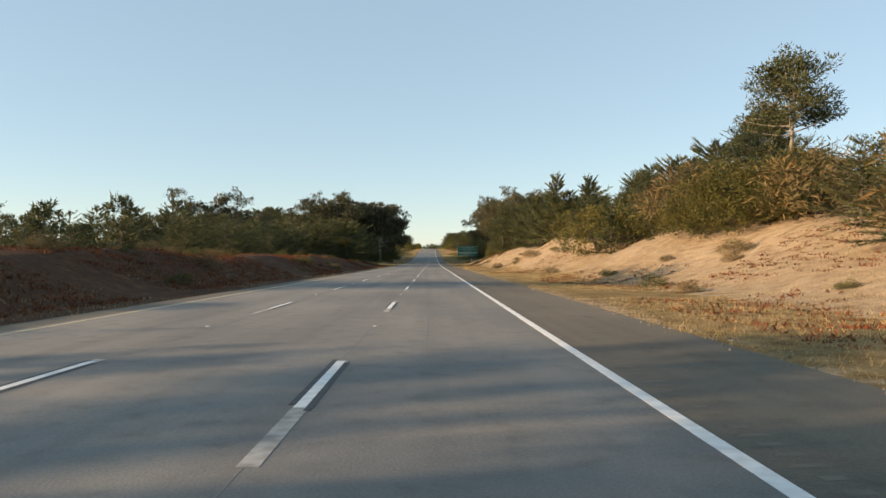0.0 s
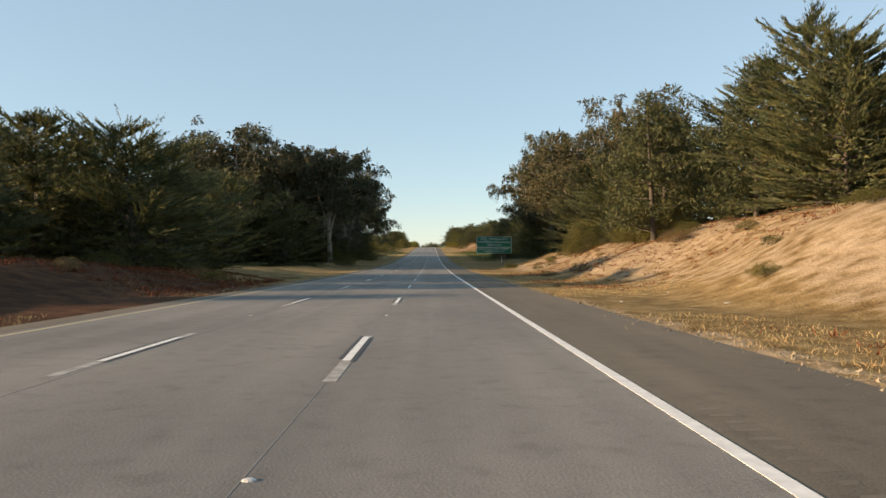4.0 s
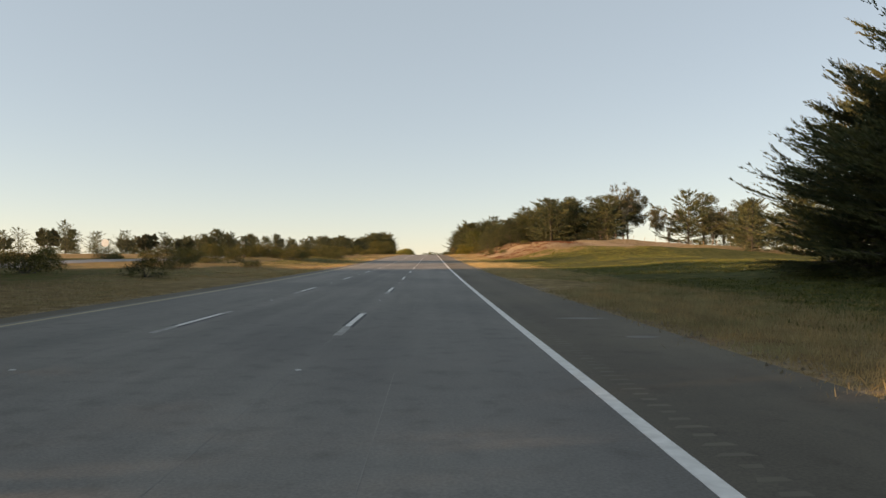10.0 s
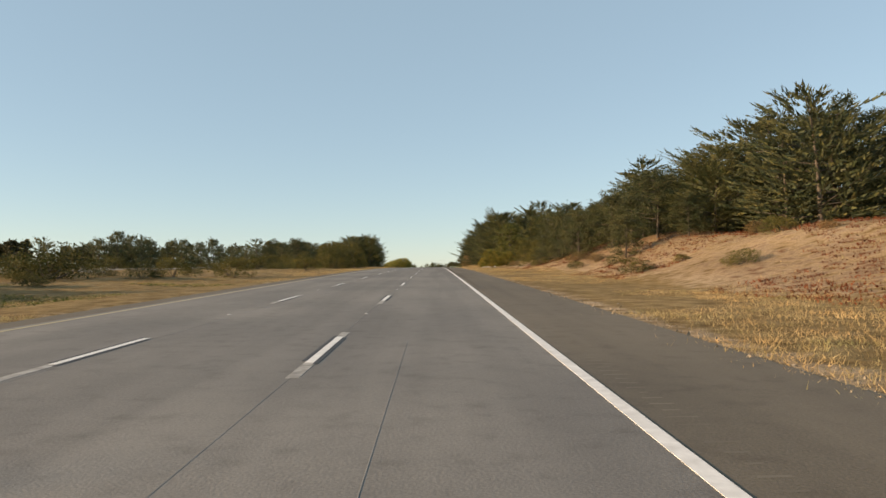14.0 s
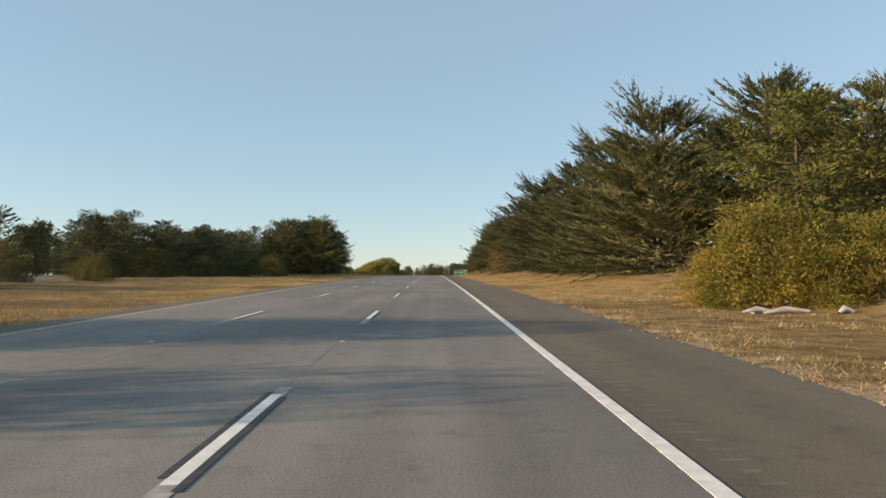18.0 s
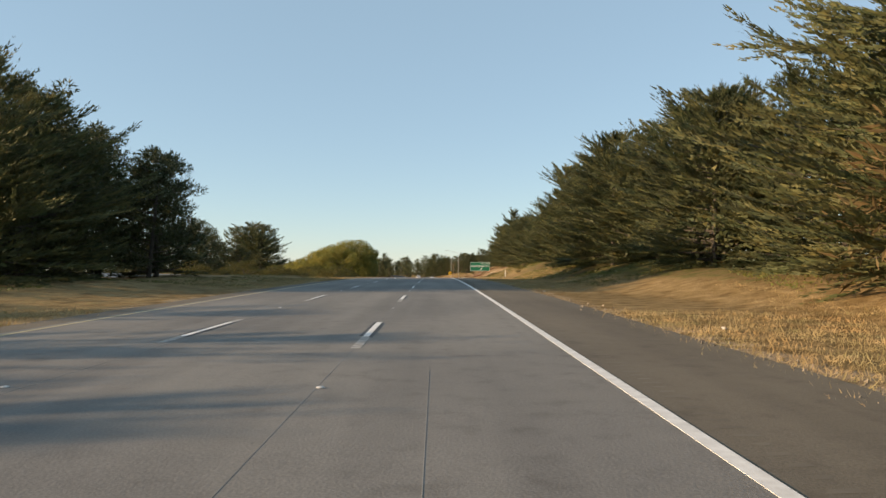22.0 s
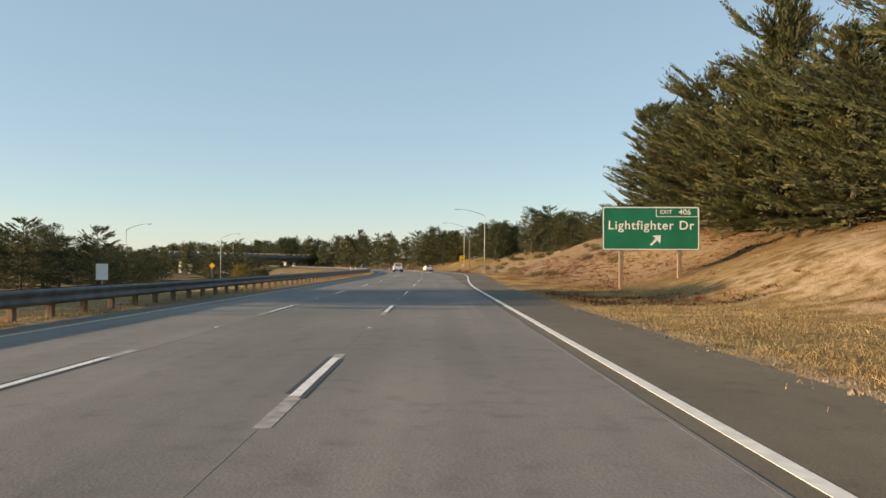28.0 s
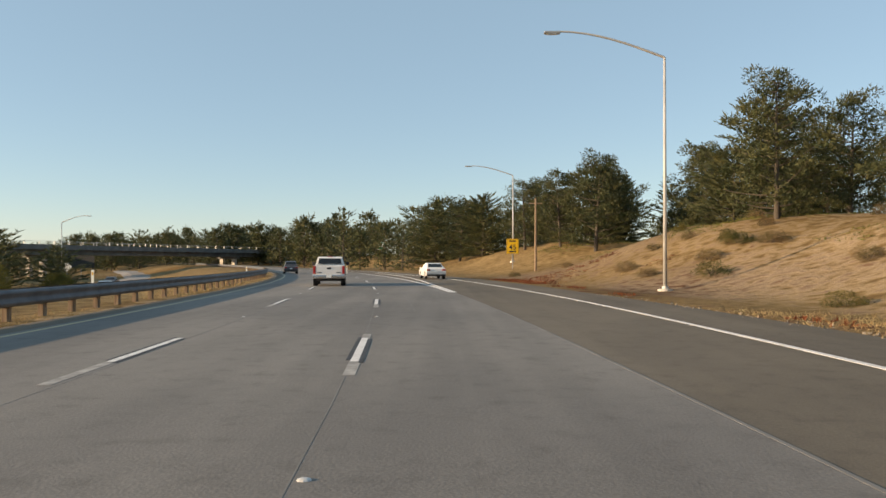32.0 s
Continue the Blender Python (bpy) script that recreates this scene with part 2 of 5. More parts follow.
def card_mesh(name, Vs, mat, corners=4):
    V = np.concatenate(Vs)
    F = np.arange(len(V)).reshape(-1, corners)
    return mesh_of(name, V, F, mat)

# ---- the lie of the land ----


def table(y, col, rows):
    return np.interp(y, [r[0] for r in rows], [r[col] for r in rows])


def shift(y):
    """How far the road has swung to the left at y."""
    y = np.asarray(y, float)
    c = np.clip(y, 922, 1060)
    s = (c - 922) ** 3 / 250000
    lean, curve = 3 * 138 ** 2 / 250000, 0.0019
    d = np.clip(y - 1060, 0, 170)
    return s + lean * d + curve * d * d / 2 + np.maximum(0, y - 1230) * (lean + curve * 170)


# the road's slope in degrees along its way: down a little, up to a crest, and down again
SLOPE = [(-100, -.35), (150, -.35), (190, -.25), (252, .3), (295, .75), (344, 1.2), (405, 1.65), (450, 1.8), (527, 1.55), (589, 1.15), (619, .95),
         (680, .8), (711, .65), (741, .3), (800, -.5), (829, -.7), (1100, -.7), (1300, 0)]
GRADE_Y = np.arange(-100, 1400, 0.5)
GRADE_Z = np.cumsum(np.tan(np.radians(table(GRADE_Y, 1, SLOPE)))) * 0.5
GRADE_Z -= np.interp(0, GRADE_Y, GRADE_Z)


def grade(y):
    """Height of the road at y."""
    return np.interp(y, GRADE_Y, GRADE_Z)


def slope(y):
    return float(table(y, 1, SLOPE))


def smooth(t):
    t = np.clip(t, 0, 1)
    return t * t * (3 - 2 * t)


def vnoise(x, y, scale, seed=0):
    """Smooth value noise over the plan, -1 to 1."""
    x, y = np.asarray(x, float) / scale, np.asarray(y, float) / scale
    xi, yi = np.floor(x), np.floor(y)
    fx, fy = smooth(x - xi), smooth(y - yi)

    def h(a, b):
        v = np.sin(a * 127.1 + b * 311.7 + seed * 74.7) * 43758.5453
        return (v - np.floor(v)) * 2 - 1
    return (h(xi, yi) * (1 - fx) + h(xi + 1, yi) * fx) * (1 - fy) + (h(xi, yi + 1) * (1 - fx) + h(xi + 1, yi + 1) * fx) * fy


# y, height of the bank, where it starts beyond the shoulder, its width
RIGHT = [(-80, 4.4, 5, 18), (60, 4.8, 4.5, 16), (130, 4.5, 4, 12), (200, 4, 5, 13), (240, 3.4, 5, 16), (290, 1, 6, 15), (330, .6, 4, 20),
         (420, 1.2, 6, 30), (445, 2.6, 6, 17), (470, 3.9, 6, 16), (505, 3.6, 6, 16), (535, 3.2, 6, 15), (570, 2.6, 5, 14), (600, 1.2, 4, 10), (680, 1.2, 4, 10),
         (715, 1.4, 3, 8), (745, 1.9, 4, 7), (775, 1.4, 5, 8), (800, 2.2, 6, 6), (835, 2.4, 5, 9), (885, 4, 7, 12), (930, 5.8, 4, 18), (980, 5.3, 3, 18), (1050, 4.2, 4, 18),
         (1150, 3, 6, 20), (1400, 2, 8, 20)]
LEFT = [(-80, 2.0, 2, 7), (130, 2.0, 2, 7), (195, .7, 2, 8), (330, .3, 2, 8), (640, 0.1, 2, 8), (830, 0.3, 2, 8), (860, 0, 3, 14),
        (920, -1.0, 3, 20), (990, -2.6, 4, 22), (1500, -2.6, 4, 30)]


def lane_gain(y):
    """Extra width on the right where the exit lane opens."""
    return smooth((np.asarray(y, float) - 902) / 100) * 3.9


def height(x, y):
    x, y = np.asarray(x, float), np.asarray(y, float)
    xr = x + shift(y)
    u = xr - 5.1 - lane_gain(y)
    H, a, w = table(y, 1, RIGHT), table(y, 2, RIGHT), table(y, 3, RIGHT)
    rough = vnoise(x, y, 9, 1) * 0.5 + vnoise(x, y, 3.1, 2) * 0.22 + vnoise(x, y, 1.2, 3) * 0.08
    k = smooth((u - a + vnoise(x, y, 14, 5) * 2.0) / w)
    zr = H * k * (1 + 0.18 * vnoise(x, y, 22, 6)) + rough * (0.15 + 0.85 * k) * smooth(u / 3) * np.minimum(1, H / 2.5) - 0.04
    v = -9.9 - xr
    H2, a2, w2 = table(y, 1, LEFT), table(y, 2, LEFT), table(y, 3, LEFT)
    k2 = smooth((v - a2) / w2)
    zl = H2 * k2 + rough * 0.5 * smooth(v / 6) - 0.04
    zr = zr * (1 - 0.8 * smooth((u - 34) / 55))
    zl = zl * (1 - 0.8 * smooth((v - 40) / 60))
    z = np.where(u > 0, zr, np.where(v > 0, zl, -0.12))
    far = smooth((np.hypot(x, y - 500) - 900) / 700)
    return z * (1 - far) + far * (-1.5) + grade(y)


def ground_at(x, y):
    return float(height(x, y))


def axis(stops):
    out = []
    for a, b, n in stops:
        out += list(np.linspace(a, b, n, endpoint=False))
    return np.array(out + [stops[-1][1]])


gx = axis([(-3500, -400, 10), (-400, -120, 14), (-120, -36, 30), (-36, -10.6, 26), (-10.6, 4.6, 14), (4.6, 36, 52), (36, 130, 36), (130, 400, 14), (400, 3500, 10)])
gy = axis([(-900, -60, 10), (-60, 1060, 420), (1060, 1400, 70), (1400, 4600, 24)])
GX, GY = np.meshgrid(gx, gy)
nearroad = np.clip((1 - np.abs(GX) / 200), 0, 1)
GXs = GX - shift(GY) * nearroad
GZ = height(GXs, GY)
V = np.stack([GXs, GY, GZ], -1).reshape(-1, 3)
nx, ny = len(gx), len(gy)
ii = (np.arange(ny - 1)[:, None] * nx + np.arange(nx - 1)[None, :]).reshape(-1)
F = np.stack([ii, ii + 1, ii + nx + 1, ii + nx], 1)
me = mesh_of("ground", V, F, M_GROUND, True)
px, py = V[:, 0] + shift(V[:, 1]), V[:, 1]
n1, n2 = vnoise(px, py, 13, 11), vnoise(px, py, 40, 12)


def band(y, a, b, e=12.0):
    return smooth((y - a) / e) * smooth((b - y) / e)


right, left = (px > 5), (px < -9.5)
green = np.where(right, band(py, 302, 446) * 0.75 * smooth((px - 7) / 5) + band(py, 395, 436, 8) * 0.3 + band(py, 700, 870) * smooth((px - 10.5) / 3) * 0.5 + band(py, 1000, 1080) * smooth((px - 22) / 5) * 0.3, 0)
green = green + np.where(left, band(py, 340, 480) * 0.45 * smooth((-px - 12) / 4) + band(py, 640, 800) * 0.25 + band(py, 235, 335) * 0.3, 0)
# right-hand red at y 262-345: reddish dirt plus tree shade put into the colour
red = np.where(left, band(py, -300, 190, 30) * 0.85 + band(py, 340, 620) * 0.25, 0) + np.where(right, band(py, 436, 560) * smooth((px - 11) / 5) * 0.44 + band(py, 885, 1060) * 0.3 + band(py, -80, 220) * 0.12 + band(py, 262, 345) * 0.42, 0)
sand = np.where(right, band(py, -80, 245) * smooth((px - 9) / 4) * 0.62 + band(py, 440, 600) * smooth((px - 10) / 5) * 0.52 + band(py, 740, 905) * smooth((px - 11) / 3) * 0.5 + band(py, 905, 1060) * smooth((px - 10) / 3) * 0.55 + smooth((6.6 - px) / 1.2) * 0.55, smooth((px + 11.2) / 1.0) * 0.6)
away = smooth((np.abs(px) - 40) / 50)
green, red, sand = green * (1 - 0.75 * away), red * (1 - 0.6 * away), sand * (1 - 0.7 * away)
cov = np.stack([np.clip(green + n1 * 0.16, 0, 1), np.clip(red + n2 * 0.2 + n1 * 0.1, 0, 1), np.clip(sand + n1 * 0.2, 0, 1), np.ones_like(n1)], 1)
att = me.color_attributes.new("cover", 'FLOAT_COLOR', 'POINT')
att.data.foreach_set("color", cov.astype(np.float32).ravel())
tagged(link_part("ground", me), "dry coastal ground with sandy banks, straw grass and ice plant", "ground", kind="structure")

# ---- the road ----
ROAD_Y = np.concatenate([np.arange(-120, 920, 8.0), np.arange(920, 1240, 4.0)])


def strip(name, left_of, right_of, z, mat, ys=ROAD_Y, cols=1, crown=None):
    """A paved strip between two offsets from the road's axis, with a skirt down its sides."""
    ys = np.asarray(ys, float)
    l = np.broadcast_to(left_of(ys) if callable(left_of) else left_of, ys.shape)
    r = np.broadcast_to(right_of(ys) if callable(right_of) else right_of, ys.shape)
    s = shift(ys)
    cols_x = [l + (r - l) * k / cols for k in range(cols + 1)]
    X = np.stack([cols_x[0], *cols_x, cols_x[-1]], 1) - s[:, None]
    Z = np.full_like(X, z)
    Z[:, 0] = Z[:, -1] = z - 0.10
    Z += grade(ys)[:, None]
    V = np.stack([X, np.broadcast_to(ys[:, None], X.shape), Z], -1).reshape(-1, 3)
    w = X.shape[1]
    i = (np.arange(len(ys) - 1)[:, None] * w + np.arange(w - 1)[None, :]).reshape(-1)
    return mesh_of(name, V, np.stack([i, i + 1, i + w + 1, i + w], 1), mat)


EDGE = 2.27


def concrete_edge(y):
    return EDGE + 0.16 * smooth((np.asarray(y, float) - 800) / 50)


road = tagged(link_part("road", strip("road", -9.0, concrete_edge, 0.0, M_CONCRETE, cols=3)), "three lanes of worn grey concrete highway", "road", kind="structure")
tagged(link_part("shoulder_right", strip("shoulder_right", lambda y: concrete_edge(y) + 0.002, lambda y: 5.1 + lane_gain(y), -0.006, M_ASPHALT, cols=2)), "dark asphalt road shoulder and exit lane", "shoulder", kind="structure")
tagged(link_part("shoulder_left", strip("shoulder_left", -9.9, -9.002, -0.006, M_ASPHALT)), "narrow asphalt road shoulder", "shoulder", kind="structure")


def line(name, x0, width, y0, y1, mat, label, z=0.004, step=8.0):
    ys = np.append(np.arange(y0, y1, step), y1)
    f = x0 if callable(x0) else (lambda y: np.full_like(y, x0))
    me = strip(name, lambda y: f(y) - width / 2, lambda y: f(y) + width / 2, z, mat, ys)
    ob = link_part(name, me, road, label)
    return ob


def new_edge(y):
    return 2.78 + 1.64 * smooth((850 - y) / 64) + smooth((y - 905) / 105) * 3.75


line("edge_line", EDGE - 0.08, 0.16, -120, 822, M_WHITE, "white painted edge line")
line("edge_line", new_edge, 0.16, 786, 1150, M_WHITE, "white painted edge line", z=0.0, step=4.0)
line("edge_line", -8.72, 0.13, -120, 1230, M_YELLOWLINE, "faded yellow painted edge line", step=6.0)
for x in (-5.05, -1.62):
    line("joint", x + 0.14, 0.014, -120, 1000, M_SEAL, "dark lengthwise joint in the concrete", z=0.002)
line("joint", lambda y: concrete_edge(y) - 0.02, 0.05, 786, 1060, M_SEAL, "dark joint between concrete and asphalt", z=0.002, step=4.0)

M_CRACK = simple("hairline_crack", (0.19, 0.181, 0.165), (0.27, 0.257, 0.234), 0.5, 0.85)
crackrng = np.random.default_rng(31)
y = -20.0
while y < 1000:
    n = crackrng.uniform(3, 12)
    line("joint", crackrng.choice([-0.19, -0.19, 1.03]) + crackrng.uniform(-.04, .04), 0.007, y, y + n, M_CRACK, "thin lengthwise crack in the concrete", z=0.0025)
    y += n + crackrng.uniform(8, 34)

# painted dashes, each with worn ends and dark contrast edges, and the ceramic markers between them
PITCH = 14.63


def slab_mesh(name, w, l, t, mat):
    b = bmesh.new()
    bmesh.ops.create_cube(b, size=1, matrix=Matrix.Translation((0, l / 2, t / 2)) @ Matrix.Diagonal((w, l, t, 1)))
    me = bpy.data.meshes.new(name)
    b.to_mesh(me)
    b.free()
    me.materials.append(mat)
    return me


DASH, GHOST, SIDE = slab_mesh("dash", 0.125, 3.3, 0.006, M_WHITE), slab_mesh("worn_dash", 0.17, 5.4, 0.003, M_WORN), slab_mesh("contrast_edge", 0.075, 3.3, 0.005, M_BLACK)
dotb = bmesh.new()
bmesh.ops.create_uvsphere(dotb, u_segments=10, v_segments=6, radius=1.0, matrix=Matrix.Diagonal((0.055, 0.045, 0.018, 1)))
bmesh.ops.delete(dotb, geom=[v for v in dotb.verts if v.co.z < -0.001], context='VERTS')
DOT = bpy.data.meshes.new("pavement_marker")
dotb.to_mesh(DOT)
dotb.free()
DOT.materials.append(M_CERAMIC)
rng = np.random.default_rng(5)
for lane_x in (-1.46, -5.1):
    for k in range(-4, 82):
        y = 7.0 + k * PITCH
        if y > 1190:
            continue
        x, turn = lane_x - float(shift(y)), math.atan(float(shift(y + 1) - shift(y)))
        base = pose(x, y, float(grade(y)), slope(y), 0, math.degrees(turn))
        for name, me, dx, dy in (("dash", DASH, 0, 0), ("worn_dash", GHOST, 0.01, -1.6 + rng.uniform(-.5, .5)), ("contrast_edge", SIDE, -0.101, 0.15), ("contrast_edge", SIDE, 0.101, -0.15)):
            o = link_part(name, me, road)
            o.matrix_basis = base @ Matrix.Translation((dx, dy, 0.001))
        o = link_part("pavement_marker", DOT, road)
        o.matrix_basis = base @ Matrix.Translation((rng.uniform(-.05, .05), PITCH * 0.5 + 1.5, 0.001))

# rumble strip ground into the shoulder
RV, RF = [], []
for y in np.arange(-20, 786, 0.3):
    for x0 in (2.5,):
        i = len(RV)
        z = float(np.interp(y, ROAD_Y, grade(ROAD_Y))) - 0.004
        j = 0.05 * math.sin(y * 7.3) + 0.03 * math.sin(y * 2.1)
        RV += [(x0 + j, y, z), (x0 + 0.24 - j, y + 0.02, z), (x0 + 0.22, y + 0.12, z), (x0 + 0.03, y + 0.1, z)]
        RF.append((i, i + 1, i + 2, i + 3))
link_part("rumble_strip", mesh_of("rumble_strip", RV, RF, M_GROOVE), bpy.data.objects["shoulder_right"], "row of grooves in the asphalt", "stuff")

# ---- trees ----


def curve_pts(a, b, sag, n=5):
    t = np.linspace(0, 1, n)[:, None]
    P = np.asarray(a)[None] * (1 - t) + np.asarray(b)[None] * t
    P[:, 2] += (sag * (t * (1 - t)) * 4)[:, 0]
    return P


def tree(name, wood, wmat, Vs, fmat, label, category):
    root = new(name)
    root.empty_display_size = 0.5
    link_part("trunk", wood.mesh("trunk", wmat), root)
    if Vs:
        link_part("crown", card_mesh("crown", Vs, fmat), root)
    return tagged(root, label, category)


def cypress(seed, h, r, boughs=185, sides=6, dense=19.0, leaf=0.34, rise=0.3, full=3.0, core=900, wild=0.16, tiers=13, crest=0.5):
    """Monterey cypress: tiers of long level boughs with upturned tips, each bough and its side shoots clothed in short upright tufts."""
    g = np.random.default_rng(seed)
    w = Wood()
    lean = g.normal(0, 0.03, 2) * h
    up_ = np.array([0, 0, 1.0])
    big = (h / 15) ** 0.5

    def trunk(z):
        return np.array([lean[0] * (z / h) ** 2, lean[1] * (z / h) ** 2, z])
    w.add([trunk(z) for z in np.linspace(-0.4, h * 0.97, 8)], np.linspace(0.017 * h, 0.02, 8), 7)
    C, D, L = [], [], []
    lob = g.uniform(0.5, 1.2, (11, tiers + 1))

    def reach(q, az):
        return r * (1 - 0.9 * q ** full) * lob[int(az / 0.5713) % 11][int(q * tiers)] ** min(1, 0.4 + q * 3)

    def cord(p, d, turn_up, s0):
        """Tufts along a shoot from p, d long, bending upwards."""
        ln = float(np.linalg.norm(d))
        n = max(4, int(dense * ln * (1 - s0) / big))
        s = (s0 + (1 - s0) * g.uniform(0, 1, n))[:, None]
        o = d / ln
        e = g.normal(size=(n, 3)) * [1, 1, 0.5]
        C.append(p + d * s + up_ * (turn_up * ln * s * s) + e * 0.05 * big)
        D.append(o * g.uniform(0.8, 1.2, (n, 1)) + e * 0.22 + up_ * (0.22 + 2.0 * turn_up * s))
        L.append(leaf * big * g.uniform(0.65, 1.3, n) * (1.15 - 0.5 * s[:, 0]))

    for i in range(boughs):
        tier = int(tiers * ((i + 0.5) / boughs) ** 1.1)
        q = min(0.97, (tier + g.normal(0.3, 0.22)) / tiers)
        q = max(0.0, q)
        az = g.uniform(0, 2 * np.pi)
        far_out = g.random() < wild
        R = reach(q, az) * (g.uniform(1.12, 1.38) if far_out else g.uniform(0.75, 1.05)) + 0.25
        out = np.array([math.cos(az), math.sin(az), 0])
        tilt = rise * g.uniform(-0.25, 0.8) + crest * q ** 2.5 - 0.3 * max(0.0, 1 - q * 6)
        foot = trunk(h * (0.03 + 0.92 * q))
        d = (out + up_ * tilt) * R
        bend = g.uniform(0.08, 0.3)
        if foot[2] + d[2] < 0.2:
            d[2], bend = 0.2 - foot[2], 0.04
        if far_out or i % 3 == 0:
            w.add([foot, foot + d * 0.5 + up_ * bend * R * 0.25, foot + d + up_ * bend * R], [0.005 * h * (1 - q) + 0.025, 0.018 + 0.0015 * h * (1 - q), 0.008], 3)
        cord(foot, d, bend, 0.35)
        for k in range(sides):
            t = 0.38 + 0.55 * (k + g.uniform(0, 1)) / sides
            z2 = az + (1 if k % 2 else -1) * g.uniform(0.15, 0.6)
            d2 = np.array([math.cos(z2), math.sin(z2), tilt + g.normal(0.05, 0.08)]) * (R * (1.12 - t) * g.uniform(0.6, 1.0) + 0.3)
            cord(foot + d * t + up_ * bend * R * t * t, d2, bend, 0.0)
    for k in range(10):
        az = k * 2.4
        cord(trunk(h * (0.86 + 0.012 * k)), np.array([math.cos(az) * 0.4, math.sin(az) * 0.4, 1.0]) * h * 0.055 * (1.6 - k * 0.1), 0.2, 0.0)
    C, D, L = np.concatenate(C), np.concatenate(D), np.concatenate(L)
    crown = spikes(C, D, L, L * g.uniform(0.2, 0.38, len(L)), g)
    q, az = g.uniform(0, 0.88, core), g.uniform(0, 2 * np.pi, core)
    rho = np.array([reach(u, v) for u, v in zip(q, az)]) * g.uniform(0.0, 0.42, core) ** 0.8
    Cc = np.stack([np.cos(az) * rho, np.sin(az) * rho, h * (0.02 + 0.9 * q)], 1)
    Dc = np.stack([np.cos(az), np.sin(az), g.uniform(-0.2, 0.5, core)], 1) + g.normal(0, 0.5, (core, 3))
    inner = spikes(Cc, Dc, g.uniform(0.4, 0.7, core) * big, g.uniform(0.25, 0.4, core) * big, g)
    return w, [crown, inner]


def strands(g, centres, radii, leaf, per, n_leaf=17):
    """Hanging sprays of long leaves under each centre."""
    C, D, L = [], [], []
    for c, rr in zip(centres, radii):
        n = max(6, int(per * rr * rr))
        o = g.normal(size=(n, 3))
        o = o / np.linalg.norm(o, axis=1)[:, None] * rr * g.uniform(0.3, 1.0, (n, 1)) * [1, 1, 0.55]
        hang = np.concatenate([o[:, :2] * 0.25, np.full((n, 1), -1.0)], 1) * g.uniform(0.35, 0.95, (n, 1)) * rr
        t = g.uniform(0, 1, (n, n_leaf, 1)) ** 0.8
        P = c + o[:, None] + hang[:, None] * t + g.normal(0, 0.09, (n, n_leaf, 3))
        C.append(P.reshape(-1, 3))
        D.append((np.broadcast_to(hang[:, None], P.shape) / rr + g.normal(0, 0.55, P.shape)).reshape(-1, 3))
        L.append(g.uniform(0.6, 1.3, n * n_leaf) * leaf)
    C, D, L = np.concatenate(C), np.concatenate(D), np.concatenate(L)
    return spikes(C, D, L, L * g.uniform(0.42, 0.72, len(L)), g)


def clumps(g, centres, radii, leaf, per, droop, narrow=0.36, shell=0.55, make=cards):
    """Clouds of leaves round the centres; droop pulls them down."""
    C, D, L = [], [], []
    for c, rr in zip(centres, radii):
        n = int(per * rr * rr)
        u = g.normal(size=(n, 3))
        u /= np.linalg.norm(u, axis=1)[:, None]
        rad = rr * g.uniform(shell, 1.0, (n, 1)) ** 0.7
        C.append(c + u * rad * [1, 1, 0.72])
        D.append(u * [1, 1, 0.6] + g.normal(0, 0.5, (n, 3)) + [0, 0, droop])
        L.append(g.uniform(0.6, 1.3, n) * leaf)
    C, D, L = np.concatenate(C), np.concatenate(D), np.concatenate(L)
    return make(C, D, L, L * narrow * g.uniform(0.7, 1.3, len(L)), g)


def eucalyptus(seed, h, r, forks=5, leaf=0.22, per=9.0, low=0.32):
    """Blue gum: pale forked trunk and long bare limbs, each ending in heavy rounded masses of hanging leaves with sky between."""
    g = np.random.default_rng(seed)
    w = Wood()
    zf = h * g.uniform(0.08, 0.2)
    w.add(curve_pts((0, 0, -0.5), (g.normal(0, .3), g.normal(0, .3), zf), 0, 4), np.linspace(0.021 * h, 0.017 * h, 4), 8)
    cen, rad = [], []
    for i in range(forks):
        az = 2 * np.pi * i / forks + g.uniform(-.4, .4)
        out = np.array([math.cos(az), math.sin(az), 0])
        a = np.array([0, 0, zf * g.uniform(0.8, 1.0)])
        b = out * r * g.uniform(0.25, 0.55) + [0, 0, h * g.uniform(0.7, 0.9)]
        P = curve_pts(a, b, 0, 6) + out * np.sin(np.linspace(0, np.pi, 6))[:, None] * -0.5
        P[1:-1] += g.normal(0, 0.3, (4, 3))
        w.add(P, np.linspace(0.0115 * h, 0.04, 6), 6)
        for j in range(9):
            t = low + (1 - low) * (j + g.uniform(0, 1)) / 9
            p = P[0] * (1 - t) + P[-1] * t
            az2 = az + g.normal(0, 1.0)
            reach = r * g.uniform(0.35, 0.95) * (0.5 + 0.5 * math.sin(np.pi * min(1, t)))
            q = p + np.array([math.cos(az2), math.sin(az2), 0]) * reach + [0, 0, g.uniform(-0.15, 0.35) * reach]
            q[2] = min(q[2], h * 0.95)
            w.add(curve_pts(p, q, -0.3, 4), np.linspace(0.0042 * h, 0.014, 4), 3)
            R = g.uniform(0.055, 0.1) * h
            cen.append(q)
            rad.append(R)
            for _ in range(3):
                o = g.normal(size=3) * [1, 1, 0.5]
                cen.append(q + o / np.linalg.norm(o) * R * g.uniform(0.8, 1.3))
                rad.append(R * g.uniform(0.4, 0.7))
    k = h / 20
    inner = clumps(g, cen, [c * 0.7 for c in rad], 0.55, 22, -0.6, 0.5, 0.1, spikes)
    return w, [strands(g, cen, rad, leaf * k ** 0.3, per), inner]


